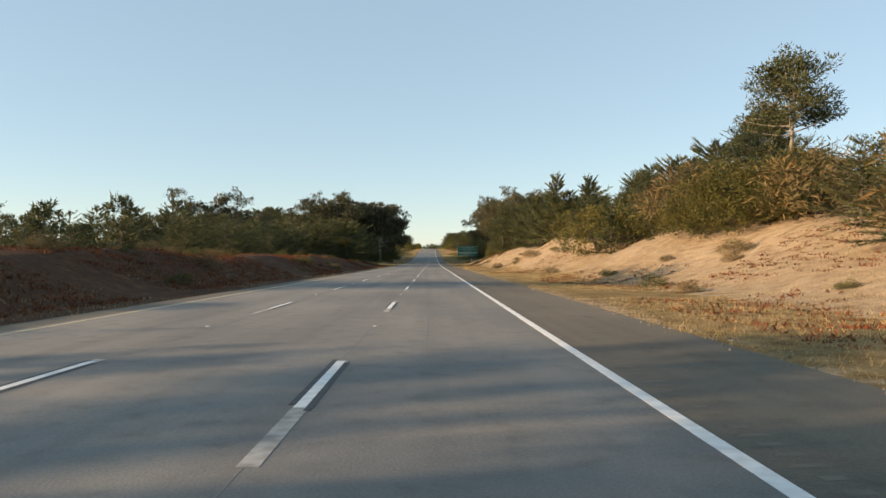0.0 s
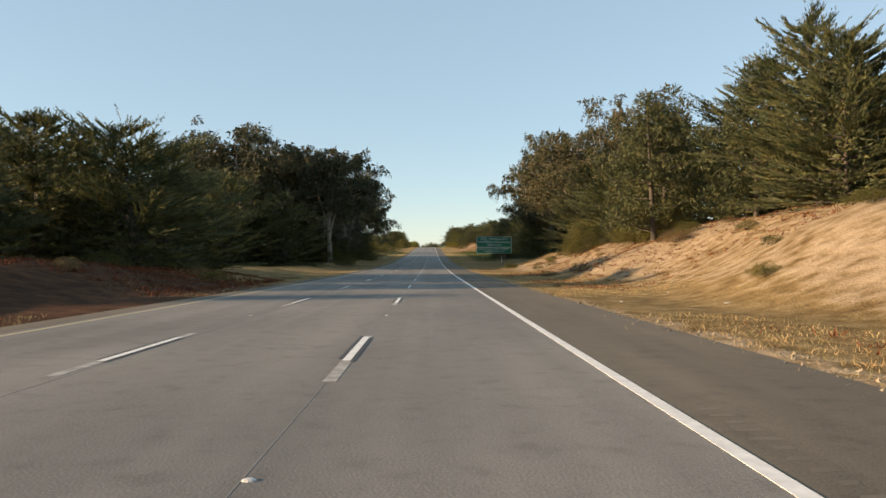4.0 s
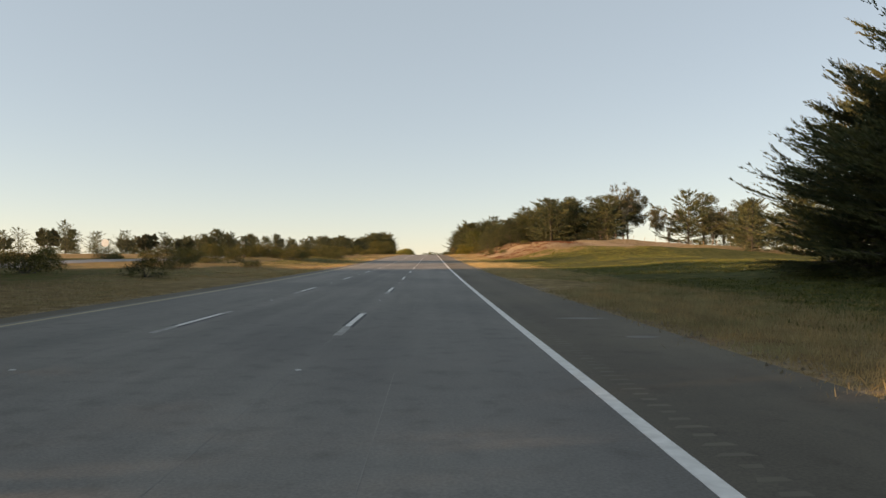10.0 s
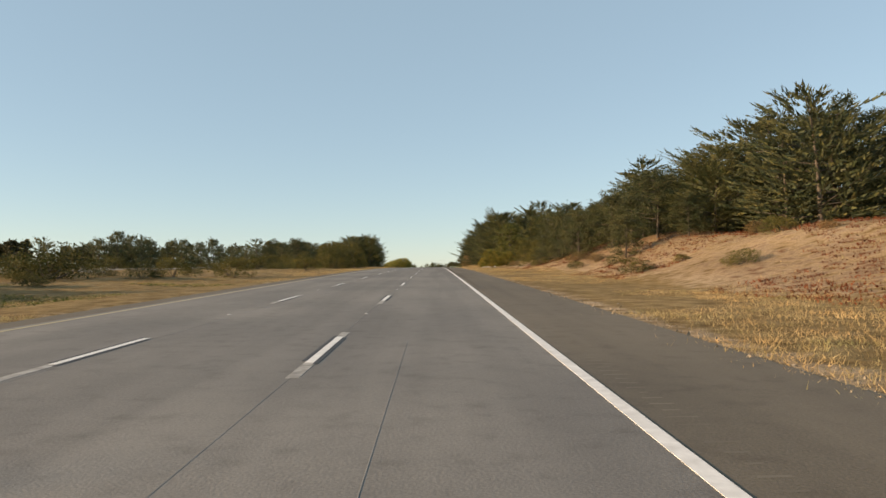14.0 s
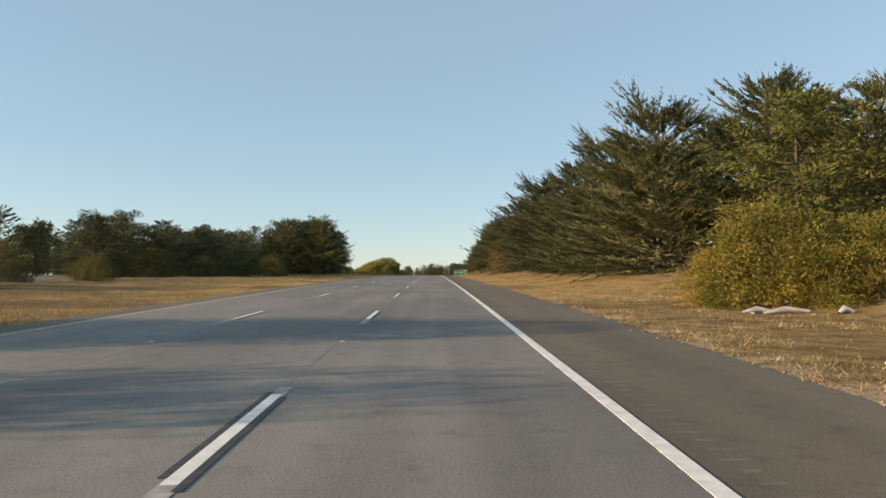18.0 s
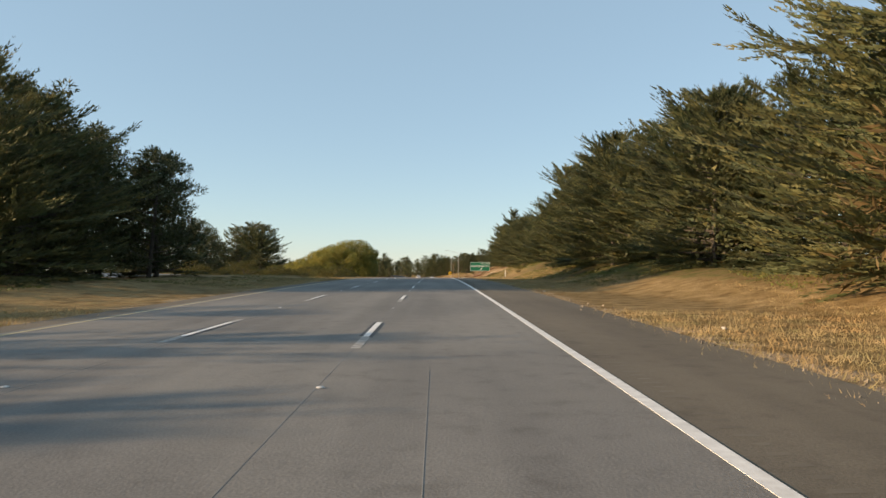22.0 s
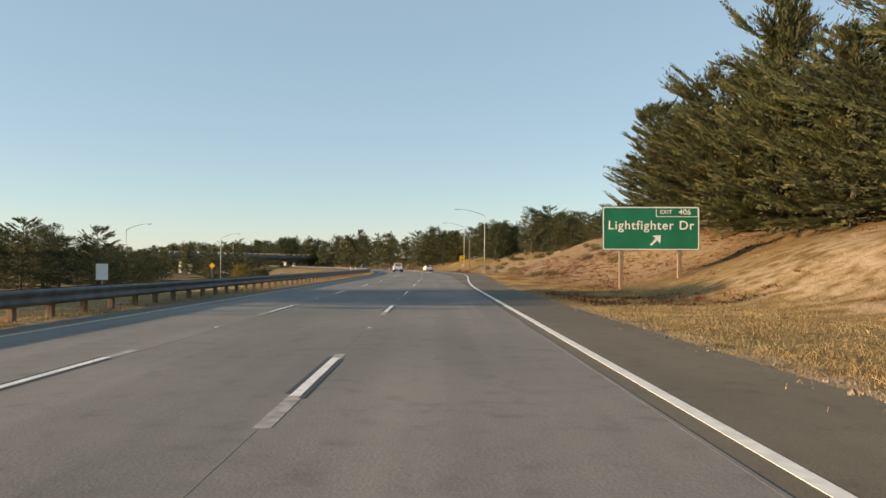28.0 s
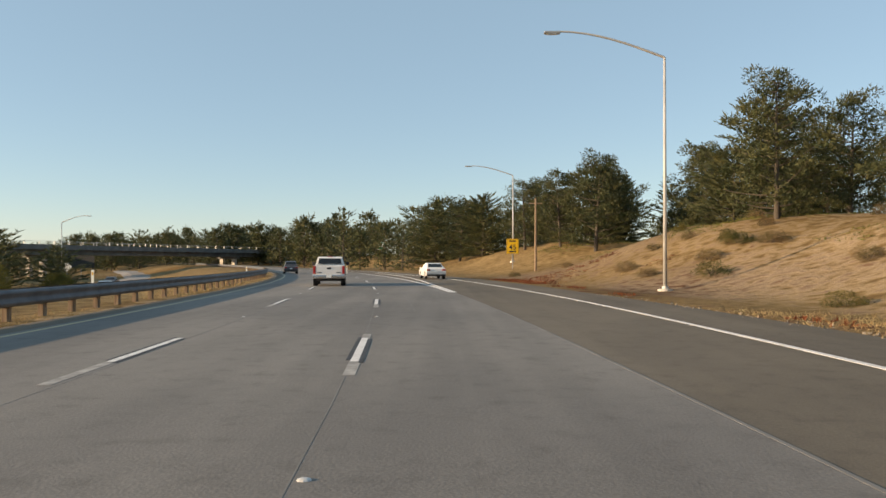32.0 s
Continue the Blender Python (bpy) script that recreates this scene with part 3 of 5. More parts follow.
def pine(seed, h, r, open_=0.08, per=125, leaf=0.32):
    """Monterey pine: rising limbs with dense tufted clumps."""
    g = np.random.default_rng(seed)
    w = Wood()
    w.add(curve_pts((0, 0, -0.4), (g.normal(0, .4), g.normal(0, .4), h * 0.92), 0, 6), np.linspace(0.022 * h, 0.03, 6), 7)
    cen, rad = [], []
    for i in range(44):
        q = (i + g.uniform(0, 1)) / 44
        z = h * (open_ * 0.6 + (0.97 - open_ * 0.6) * q)
        az = i * 2.4 + g.uniform(-.5, .5)
        R = r * (1 - q ** 3.0 * 0.75) * g.uniform(0.55, 1.05)
        tip = np.array([math.cos(az) * R, math.sin(az) * R, z + R * g.uniform(0.05, 0.4)])
        tip[2] = min(tip[2], h)
        P = curve_pts((0, 0, z * 0.96), tip, -0.05 * R, 4)
        w.add(P, np.linspace(0.006 * h, 0.02, 4), 3)
        for t in (1.0, 0.72, 0.5):
            cen.append(P[0] * (1 - t) + tip * t + g.normal(0, 0.25, 3))
            rad.append(g.uniform(0.055, 0.09) * h * (0.7 + 0.3 * t))
    return w, [clumps(g, cen, rad, leaf, per, 0.35, 0.36, 0.2, spikes)]


def shrub(seed, h, r, leaf=0.28, per=75, n=22, narrow=0.45, droop=0.25):
    """A rounded bush: short stems with leafy clumps down to the ground."""
    g = np.random.default_rng(seed)
    w = Wood()
    cen, rad = [], []
    for i in range(n):
        az, q = i * 2.4 + g.uniform(-.4, .4), g.uniform(0.0, 1) ** 0.85
        R = r * math.sqrt(max(0, 1 - (q * 0.95) ** 2)) * g.uniform(0.7, 1.05) * 0.82
        c = np.array([math.cos(az) * R, math.sin(az) * R, h * (q * 0.8 - 0.02 * (i % 3)) + 0.05 * h])
        cen.append(c)
        rad.append(min(h, r) * g.uniform(0.26, 0.42))
        if i % 2:
            w.add(curve_pts((g.normal(0, .1), g.normal(0, .1), -0.2), c, 0.1, 4), [0.035, 0.025, 0.015, 0.008], 3)
    return w, [clumps(g, cen, rad, leaf, per, droop, narrow, 0.35)]


def dead_tree(seed, h):
    g = np.random.default_rng(seed)
    w = Wood()
    P = curve_pts((0, 0, -0.4), (g.normal(0, .5), g.normal(0, .3), h), 0, 7)
    P[1:-1] += g.normal(0, 0.08, (5, 3))
    w.add(P, np.linspace(0.3, 0.09, 7), 8)
    for i in range(14):
        t = g.uniform(0.25, 1.0)
        a = P[0] * (1 - t) + P[-1] * t
        az, R = g.uniform(0, 6.28), g.uniform(0.7, 2.3)
        b = a + [math.cos(az) * R, math.sin(az) * R, g.uniform(0.1, 1.1)]
        Q = curve_pts(a, b, -0.2, 5)
        Q[1:-1] += g.normal(0, 0.08, (3, 3))
        w.add(Q, np.linspace(0.08, 0.02, 5), 5)
        for _ in range(2):
            w.add(curve_pts(Q[3], Q[3] + g.normal(0, 0.45, 3) + [0, 0, 0.3], 0, 3), [0.03, 0.02, 0.008], 3)
    return w, []


PROTO = {}


def proto(kind, name, height_, maker, wmat, fmat, label, category, corners=4):
    w, Vs = maker
    PROTO.setdefault(kind, []).append([w.mesh("trunk", wmat), card_mesh("crown", Vs, fmat, corners) if Vs else None, name, label, category, height_])


for s in range(4):
    proto("cypress", "cypress_tree", 15.6, cypress(10 + s, 15, 5.6 + 0.5 * s), M_BARK, M_CYPRESS, "dark green cypress with layered feathery limbs", "tree", 3)
for s in range(2):
    proto("spire", "cypress_tree", 16.6, cypress(20 + s, 16, 4.9, boughs=170, rise=0.6, full=1.4, wild=0.25, crest=0.9), M_BARK, M_CYPRESS, "tall pointed cypress with upturned limbs", "tree", 3)
for s in range(2):
    proto("backcypress", "cypress_tree", 15.6, cypress(30 + s, 15, 6.2, boughs=110, sides=4, dense=5.0, leaf=0.65, core=600), M_BARK, M_CYPRESS, "dark cypress in the second row of the wood", "tree", 3)
for s in range(2):
    proto("young", "young_conifer", 6, cypress(26 + s, 6, 2.3, boughs=90, sides=4, dense=13, leaf=0.24, core=300, full=1.6, tiers=10), M_BARK, M_PINE, "young green conifer on the sandy bank", "tree", 3)
for s in range(3):
    proto("farcypress", "cypress_tree", 13.8, cypress(40 + s, 13, 5.2, boughs=60, sides=2, dense=4.0, leaf=0.8, core=420), M_BARK, M_CYPRESS, "dark cypress standing far off", "tree", 3)
for s in range(4):
    proto("euca", "eucalyptus_tree", 20, eucalyptus(50 + s, 20, 7.2 + 0.4 * s, forks=5 + s % 2), M_EBARK, M_EUCA, "tall eucalyptus with pale forked trunk and hanging leaves", "tree", 3)
for s in range(3):
    proto("pine", "pine_tree", 12.8, pine(60 + s, 12, 4.8), M_BARK, M_PINE, "green pine with dense tufted clumps", "tree", 3)
for s in range(2):
    proto("farpine", "pine_tree", 12, pine(66 + s, 12, 4.8, per=17, leaf=0.95), M_BARK, M_PINE, "green pine standing far off", "tree", 3)
proto("goldpine", "pine_tree", 12.8, pine(69, 12, 4.8, per=120), M_BARK, M_GOLDPINE, "dense yellow-green pine at the end of the bank", "tree", 3)
proto("goldbush", "large_shrub", 5, shrub(79, 5.0, 3.3, leaf=0.15, per=260, n=64), M_BARK, M_GOLDBUSH, "dense golden green shrub beside the road", "bush")
proto("fareuca", "eucalyptus_tree", 14, eucalyptus(58, 14, 5.5, forks=4, leaf=0.95, per=1.6), M_EBARK, M_EUCA, "eucalyptus standing far off", "tree", 3)
proto("thinpine", "pine_tree", 14, pine(64, 14, 4.0, open_=0.9, per=90), M_DEAD, M_PINE, "thin pine with bare pale limbs and a small crown", "tree", 3)
for s in range(3):
    proto("bush", "coyote_bush", 2.2, shrub(70 + s, 2.2, 2.0, leaf=0.13, per=300, n=26, narrow=0.5), M_BARK, M_BUSH, "olive green coyote bush", "bush")
for s in range(2):
    proto("bigbush", "large_shrub", 5, shrub(75 + s, 5.0, 3.4, leaf=0.16, per=200, n=52), M_BARK, M_BUSH, "large rounded yellow-green shrub", "bush")
for s in range(2):
    proto("drybush", "dry_shrub", 3.2, shrub(80 + s, 3.2, 2.6, leaf=0.36, per=120, n=34, narrow=0.16), M_BARK, M_DRYBUSH, "brown half-bare shrub on the bank", "bush")
for s in range(2):
    proto("dead", "dead_tree", 8, dead_tree(85 + s, 8), M_DEAD, None, "bare grey dead tree", "tree")
prng = np.random.default_rng(99)
FAR = {}


def plant(kind, x, y, h=None, group="", wide=1.0):
    """One plant of a kind at x, y on the ground; h sets its height."""
    if kind == "cypress" and (abs(x) > 27 or y < 60):
        kind = "backcypress"
    options = PROTO[kind]
    trunk_me, crown_me, name, label, category, full = options[int(prng.integers(len(options)))]
    k = (h or full) / full
    if kind == "backcypress" and (abs(x) > 36 or k * full > 17):
        m = pose(x, y, ground_at(x, y) - 0.05, 0, 0, prng.uniform(0, 360)) @ Matrix.Diagonal((k * wide, k * wide, k, 1))
        for me in (trunk_me, crown_me):
            FAR.setdefault((me.materials[0].name, me.name.split(".")[0]), []).append((me, np.array(m)))
        return
    root = new(name)
    root.matrix_basis = pose(x, y, ground_at(x, y) - 0.05, prng.normal(0, 1.5), prng.normal(0, 1.5), prng.uniform(0, 360)) @ Matrix.Diagonal((k * wide, k * wide, k, 1))
    link_part("trunk", trunk_me, root)
    if crown_me:
        link_part("crown", crown_me, root)
    return tagged(root, label, category, group)


def spots_in(y0, y1, x0, x1, n, gap):
    spots = []
    for _ in range(n * 30):
        if len(spots) >= n:
            break
        y, x = prng.uniform(y0, y1), prng.uniform(x0, x1)
        if all(math.hypot(x - a, y - b) > gap for a, b in spots):
            spots.append((x, y))
    return [(x - (float(shift(y)) if abs(x) < 60 else 0), y) for x, y in spots]


def grove(kinds, y0, y1, x0, x1, n, h0, h1, gap=3.0, group="", wide=1.0, low=None):
    """Plants spread over a stretch; low = (y from, y to, greatest height there)."""
    for i, (x, y) in enumerate(spots_in(y0, y1, x0, x1, n, gap)):
        h = prng.uniform(h0, h1)
        if low and low[0] < y < low[1]:
            h = min(h, low[2])
        plant(kinds[i % len(kinds)], x, y, h, group, wide)


def woods(kinds, y0, y1, x0, x1, n, h0, h1, gap=6.0):
    """Far trees that nobody would count: gathered here, joined at the end."""
    for i, (x, y) in enumerate(spots_in(y0, y1, x0, x1, n, gap)):
        options = PROTO[kinds[i % len(kinds)]]
        trunk_me, crown_me, _, _, _, full = options[int(prng.integers(len(options)))]
        k = prng.uniform(h0, h1) / full
        m = pose(x, y, ground_at(x, y) - 0.05, 0, 0, prng.uniform(0, 360)) @ Matrix.Diagonal((k, k, k, 1))
        for me in (trunk_me, crown_me):
            FAR.setdefault((me.materials[0].name, me.name.split(".")[0]), []).append((me, np.array(m)))


def build_woods():
    root = None
    for (mat, _), items in FAR.items():
        VV, FF, n = [], [], 0
        for me, m in items:
            co = np.empty(len(me.vertices) * 3, np.float32)
            me.vertices.foreach_get("co", co)
            co = co.reshape(-1, 3)
            loops = np.empty(len(me.loops), np.int32)
            me.loops.foreach_get("vertex_index", loops)
            c = len(me.polygons[0].vertices)
            VV.append(co @ m[:3, :3].T + m[:3, 3])
            FF.append(loops.reshape(-1, c) + n)
            n += len(co)
        width = max(f.shape[1] for f in FF)
        F = np.concatenate([f for f in FF if f.shape[1] == width])
        me = mesh_of("far_woods", np.concatenate(VV), F, bpy.data.materials[mat])
        ob = link_part("far_woods", me, kind="stuff")
        tagged(ob, "far dark woods of cypress, pine and eucalyptus", "woods")


# right-hand side, onward from the start
for x, y, h in ((29.5, 58, 14), (31, 66, 11)):
    plant("thinpine", x, y, h)
grove(["bigbush", "young", "drybush"], 22, 60, 19, 28, 17, 3.2, 5.4, 2.4, "brush on the bank", 1.1)
grove(["young", "pine", "cypress"], 40, 84, 21, 34, 20, 4.5, 7.5, 3.0, "brush on the bank")
grove(["cypress", "pine", "cypress", "spire"], 68, 128, 24, 46, 24, 7, 10.5, 4.0, "trees on the bank")
grove(["young", "bush", "bush"], 62, 105, 15.5, 23, 10, 1.3, 5.5, 3.0, "young conifers on the bank")
for x, y, h in ((19.5, 86, 5.5), (18.5, 91, 4.5), (21.5, 95, 6)):
    plant("pine", x, y, h)
grove(["spire", "cypress", "cypress", "pine"], 118, 190, 20, 42, 26, 9, 13.5, 4.3, "trees on the bank")
grove(["cypress", "pine"], 185, 236, 19, 42, 18, 8, 15, 4.2, "trees on the bank")
grove(["bigbush"], 190, 234, 18, 24, 6, 3, 5, 3.5, "brush on the bank")
for x, y, h in ((27, 240, 24), (33, 236, 23), (38, 246, 24), (24.5, 252, 23), (30, 255, 25), (36, 262, 24), (24, 268, 24), (29, 276, 24), (26.5, 284, 24), (31, 292, 23), (35, 284, 24), (44, 256, 24), (43, 274, 23)):
    plant("euca", x, y, h, "eucalyptus grove by the road")
grove(["cypress", "spire"], 262, 350, 23.5, 44, 30, 10, 15, 4.2, "dark trees beside the sign", 1.1, low=(338, 352, 10.5))
for x, y, h in ((22.5, 340, 12), (25, 350, 11.5), (21.5, 331, 11), (26.5, 346, 12.5), (26, 338, 13.5), (25.5, 355, 10.5), (24, 344, 11.5), (33, 352, 13), (30, 360, 11.5)):
    plant("cypress", x, y, h, "dark trees beside the sign", 1.05)
grove(["pine", "backcypress", "euca"], 430, 530, 60, 130, 36, 10, 16, 5, "trees beyond the meadow")
plant("euca", 51, 500, 17, wide=0.8), plant("euca", 55, 510, 15, wide=0.9)
grove(["pine", "cypress"], 500, 546, 17, 28, 15, 4.5, 8.5, 3.6, "pines on the slope", 1.2)
grove(["pine", "cypress"], 486, 552, 28, 48, 30, 8.5, 12.5, 3.8, "pines on the mound", 1.25)
plant("pine", 39.4, 508, 13, wide=1.2), plant("pine", 35, 528, 13, wide=1.2)
grove(["cypress", "pine"], 552, 604, 25, 46, 24, 9, 13, 4.0, "trees on the bank", 1.15, low=(550, 587, 4.2))
grove(["bigbush", "young"], 548, 586, 17.5, 23, 7, 2.5, 5, 3.0, "brush on the bank")
plant("goldpine", 16.9, 590, 9.0, wide=1.3), plant("goldbush", 12.4, 583, 3.9), plant("goldbush", 15.2, 582, 3.0), plant("goldbush", 11.4, 584.5, 2.4, wide=1.2), plant("goldbush", 13.2, 581.6, 2.2, wide=1.2)
plant("cypress", 17.2, 611, 13.0, "wall of cypresses along the road", 1.25), plant("cypress", 24.0, 606, 13.5, "wall of cypresses along the road", 1.2)
plant("dead", 23.5, 570, 6.8), plant("dead", 26.5, 566, 4.6), plant("dead", 24.8, 575, 4)
for k in range(14):
    plant("cypress", 17.8 + 1.3 * math.sin(k * 2.1), 622 + k * 7.0, 11.8 + 2.0 * math.sin(k * 1.3), "wall of cypresses along the road", 1.12)
woods(["backcypress"], 606, 730, 25, 37, 20, 13, 16, 5.0)
plant("drybush", 17.8, 311, 1.6), plant("drybush", 14.5, 690, 5), plant("drybush", 16, 699, 6)
grove(["cypress"], 722, 776, 17.0, 22, 12, 10.5, 14, 4.2, "cypresses on the bank", 1.1)
grove(["cypress"], 780, 806, 21.5, 26, 6, 10.5, 14, 4.2, "cypresses on the bank", 1.1)
woods(["backcypress"], 722, 800, 27, 37, 11, 13, 17, 5.0)
for x, y, h in ((21.0, 788, 16), (23, 780, 17)):
    plant("spire", x, y, h, "cypresses on the bank", 1.2)
grove(["cypress"], 806, 905, 22.5, 27, 18, 11, 14.5, 4.8, "cypresses on the bank", 1.1)
woods(["backcypress"], 800, 905, 28, 39, 14, 13, 17, 5.2)
grove(["cypress", "spire"], 905, 947, 24, 40, 16, 12, 16, 4.4, "cypresses on the bank", 1.1)
plant("spire", 25, 913, 19.5), plant("spire", 26.2, 935, 15)
grove(["cypress", "young"], 946, 1010, 26, 44, 32, 4, 7, 3.2, "trees along the ridge", 1.4)
grove(["cypress", "pine"], 1004, 1080, 30, 54, 26, 6, 9.5, 3.8, "trees along the ridge", 1.1)
grove(["bush", "drybush"], 940, 1040, 21, 32, 26, 0.5, 1.1, 1.8, "brush on the bank")
plant("pine", 22.5, 1026, 11), plant("pine", 26, 1033, 10), plant("pine", 30, 1030, 10), plant("pine", 16.5, 1056, 11.5), plant("pine", 20, 1064, 11)
grove(["pine", "cypress"], 1035, 1130, 22, 48, 22, 8, 13, 4.5, "trees past the exit", 1.1)
woods(["farcypress", "farpine"], 1100, 1240, 10, 75, 60, 8, 15, 5)
woods(["farcypress", "farpine"], 1225, 1330, -58, 30, 60, 9, 16, 5)
for x, y, h in ((-41, 1262, 19), (-38, 1254, 15), (-48, 1262, 13)):
    plant("spire", x, y, h)
woods(["farcypress", "farpine"], 1330, 1700, -60, 160, 110, 10, 16, 8)

# left-hand side
grove(["cypress"], 158, 196, -58, -20, 24, 8, 12.5, 4.6, "dark trees west of the road", 1.2)
grove(["cypress"], 226, 244, -58, -22, 12, 10, 16, 4.6, "dark trees west of the road", 1.2)
woods(["farcypress", "farpine"], 120, 240, -170, -62, 60, 8, 14, 6)
# the last three eucalypts are added to shade the trees across the road
for x, y, h in ((-26.5, 259, 25), (-19.5, 263, 24), (-33, 252, 24), (-40, 262, 25), (-23, 276, 24), (-30, 272, 25), (-38, 280, 25), (-20, 297, 10), (-28, 298, 11), (-36, 302, 11), (-22.5, 309, 12),
                (-20.5, 322, 23), (-24, 330, 22), (-29, 320, 24), (-31, 334, 22), (-38, 322, 24), (-44, 296, 24), (-46, 316, 13), (-30, 335, 25), (-33, 342, 25), (-39, 336, 25)):
    plant("euca", x, y, h * 1.1, "eucalyptus grove west of the road", 1.05)
grove(["euca", "backcypress"], 225, 338, -110, -50, 26, 16, 24, 7, "eucalyptus grove west of the road")
plant("euca", -83, 258, 28), plant("euca", -76, 262, 25)
# cypresses and brush added to stop low sun passing under the crowns
grove(["cypress"], 234, 282, -40, -25, 16, 8, 12, 3.4, "undergrowth of the grove", 1.2)
grove(["bigbush", "cypress"], 238, 330, -30, -19, 22, 3.5, 6, 2.8, "undergrowth of the grove")
# dense cypresses added behind the crowns to throw more shade eastward
for x, y, h in ((-31, 312, 13), (-36, 321, 13), (-33, 328, 20), (-41, 330, 13)):
    plant("backcypress", x, y, h, "eucalyptus grove west of the road")
grove(["bigbush", "cypress"], 306, 340, -30, -19, 14, 4, 7.5, 2.8, "undergrowth of the grove")
grove(["bush"], 238, 330, -24, -15, 18, 1.2, 2.4, 2.4, "undergrowth of the grove")
grove(["bush"], 345, 560, -60, -16, 70, 0.7, 1.9, 2.6, "low brush in the meadow", 1.3)
grove(["bigbush", "bush"], 440, 490, -48, -21, 22, 1.6, 2.8, 3.2, "brush in the meadow", 1.35)
for x, y, h in ((-17.5, 563, 4.6), (-15.8, 571, 4.9), (-19.5, 572, 5.2)):
    plant("bigbush", x, y, h)
grove(["bigbush"], 585, 695, -42, -21, 26, 2.0, 4, 3.6, "brush beside the road")
grove(["cypress", "pine"], 716, 750, -36, -25, 16, 12, 15, 3.0, "dark trees west of the road", 1.0)
grove(["pine", "cypress"], 640, 708, -56, -34, 26, 7, 10, 3.6, "dark trees west of the road", 1.2)
woods(["backcypress"], 714, 752, -62, -38, 18, 9, 12, 3.9)
plant("pine", -24.5, 741, 11), plant("pine", -31, 733, 12)
woods(["farcypress", "farpine"], 690, 800, -190, -60, 80, 8, 14, 5)
woods(["farcypress", "fareuca"], 560, 720, -360, -130, 60, 8, 14, 8)
# unseen cypresses, added so their shadow crosses the road near y 900
grove(["backcypress"], 880, 892, -57, -49, 7, 15.5, 17.5, 3.0, "dark trees beyond the far carriageway")
grove(["pine", "cypress"], 935, 966, -64, -46, 9, 7, 9.5, 3.2, "dark trees beyond the far carriageway", 1.2)
grove(["pine", "cypress"], 985, 1032, -76, -50, 16, 6, 8.5, 3.6, "dark trees in the median", 1.2)
grove(["farcypress", "pine"], 838, 905, -110, -54, 22, 7, 13, 5, "dark trees beyond the far carriageway")
grove(["bush"], 762, 862, -36, -14.5, 60, 0.8, 2.1, 1.9, "brush beside the road", 1.3)
for x, y, h in ((-55, 846, 14), (-60, 852, 13), (-66, 848, 12), (-50, 862, 9), (-57, 858, 12)):
    plant("pine", x, y, h, "dark trees beyond the far carriageway", 1.2)
woods(["farcypress", "farpine"], 930, 1200, -230, -78, 110, 5, 10, 5)
woods(["farcypress"], 1300, 1440, -300, -50, 90, 9, 14, 6)
for x, y, h in ((-56, 1064, 8), (-60, 1071, 9), (-64, 1064, 8.5), (-53, 1074, 6.5), (-68, 1076, 9), (-58, 1082, 7)):
    plant("cypress", x, y, h, "dark trees in the median", 1.3)
plant("goldbush", -53, 1058, 4.6), plant("goldbush", -50, 1068, 3.2)
grove(["drybush", "bush"], 15, 185, -34, -13, 70, 0.4, 1.0, 1.6, "scrub on the west bank", 1.6)
# trees out of view to the west, whose shadows cross the first stretch
woods(["backcypress"], -60, -3, -62, -46, 14, 19, 24, 4.5)
for x, y, h in ((-58, 29, 17), (-64, 31, 18)):
    plant("cypress", x, y, h, "dark trees west of the road")
# next three groves: unseen trees added to shade the road, y 335-440
grove(["backcypress"], 401, 408, -96, -86, 6, 26, 29, 2.6, "eucalyptus grove west of the road", 1.1)
grove(["backcypress"], 350, 365, -72, -56, 10, 20, 24, 3.6, "eucalyptus grove west of the road", 1.1)
grove(["euca", "backcypress"], 318, 356, -90, -66, 16, 19, 24, 5.0, "eucalyptus grove west of the road", 1.15)
grove(["pine"], 496, 546, 15.5, 27, 13, 4.0, 7.5, 3.0, "pines on the slope", 1.25)


def leafy(g, centres, radii, leaf, per):
    """Broad leaves lying over each clump like shingles."""
    out = []
    for c, rr in zip(centres, radii):
        n = int(per * rr * rr)
        u = g.normal(size=(n, 3))
        u /= np.linalg.norm(u, axis=1)[:, None]
        D = np.cross(u, g.normal(size=(n, 3))) + u * 0.35
        D /= np.linalg.norm(D, axis=1)[:, None]
        S = np.cross(D, u + g.normal(0, 0.35, (n, 3)))
        S /= np.linalg.norm(S, axis=1)[:, None]
        C = c + u * rr * g.uniform(0.8, 1.0, (n, 1)) * [1, 1, 0.8]
        L = (g.uniform(0.6, 1.3, n) * leaf)[:, None]
        out.append(np.stack([C, C + D * L * 0.5 + S * L * 0.3, C + D * L, C + D * L * 0.5 - S * L * 0.3], 1).reshape(-1, 3))
    return np.concatenate(out)


# the broad leaning dome of brush beside the road
g = np.random.default_rng(123)
w = Wood()
cen, rad = [], []
DOME_X, DOME_Z = (-9, -4, 0, 4, 7, 9, 10.6), (0.5, 2.9, 4.9, 6.5, 7.1, 6.6, 4.6)
for i in range(300):
    x = -9 + 19.6 * g.uniform(0, 1) ** 0.85
    zt = float(np.interp(x, DOME_X, DOME_Z))
    wy = 1.2 + 5.2 * math.sqrt(max(0.0, 1 - ((x - 2.5) / 12) ** 2)) * min(1, zt / 3.5)
    phi = g.uniform(-0.05, math.pi + 0.05)
    cen.append(np.array([x, -wy * math.cos(phi), max(0.15, zt * math.sin(phi))]) * g.uniform(0.97, 1.03))
    rad.append(g.uniform(0.7, 1.35))
for i in range(90):
    phi, k = g.uniform(0, math.pi), g.uniform(0, 1)
    cen.append(np.array([10.3 + 0.8 * math.sin(phi), -4.2 * math.cos(phi), 0.4 + 4.6 * k]))
    rad.append(g.uniform(0.6, 1.1))
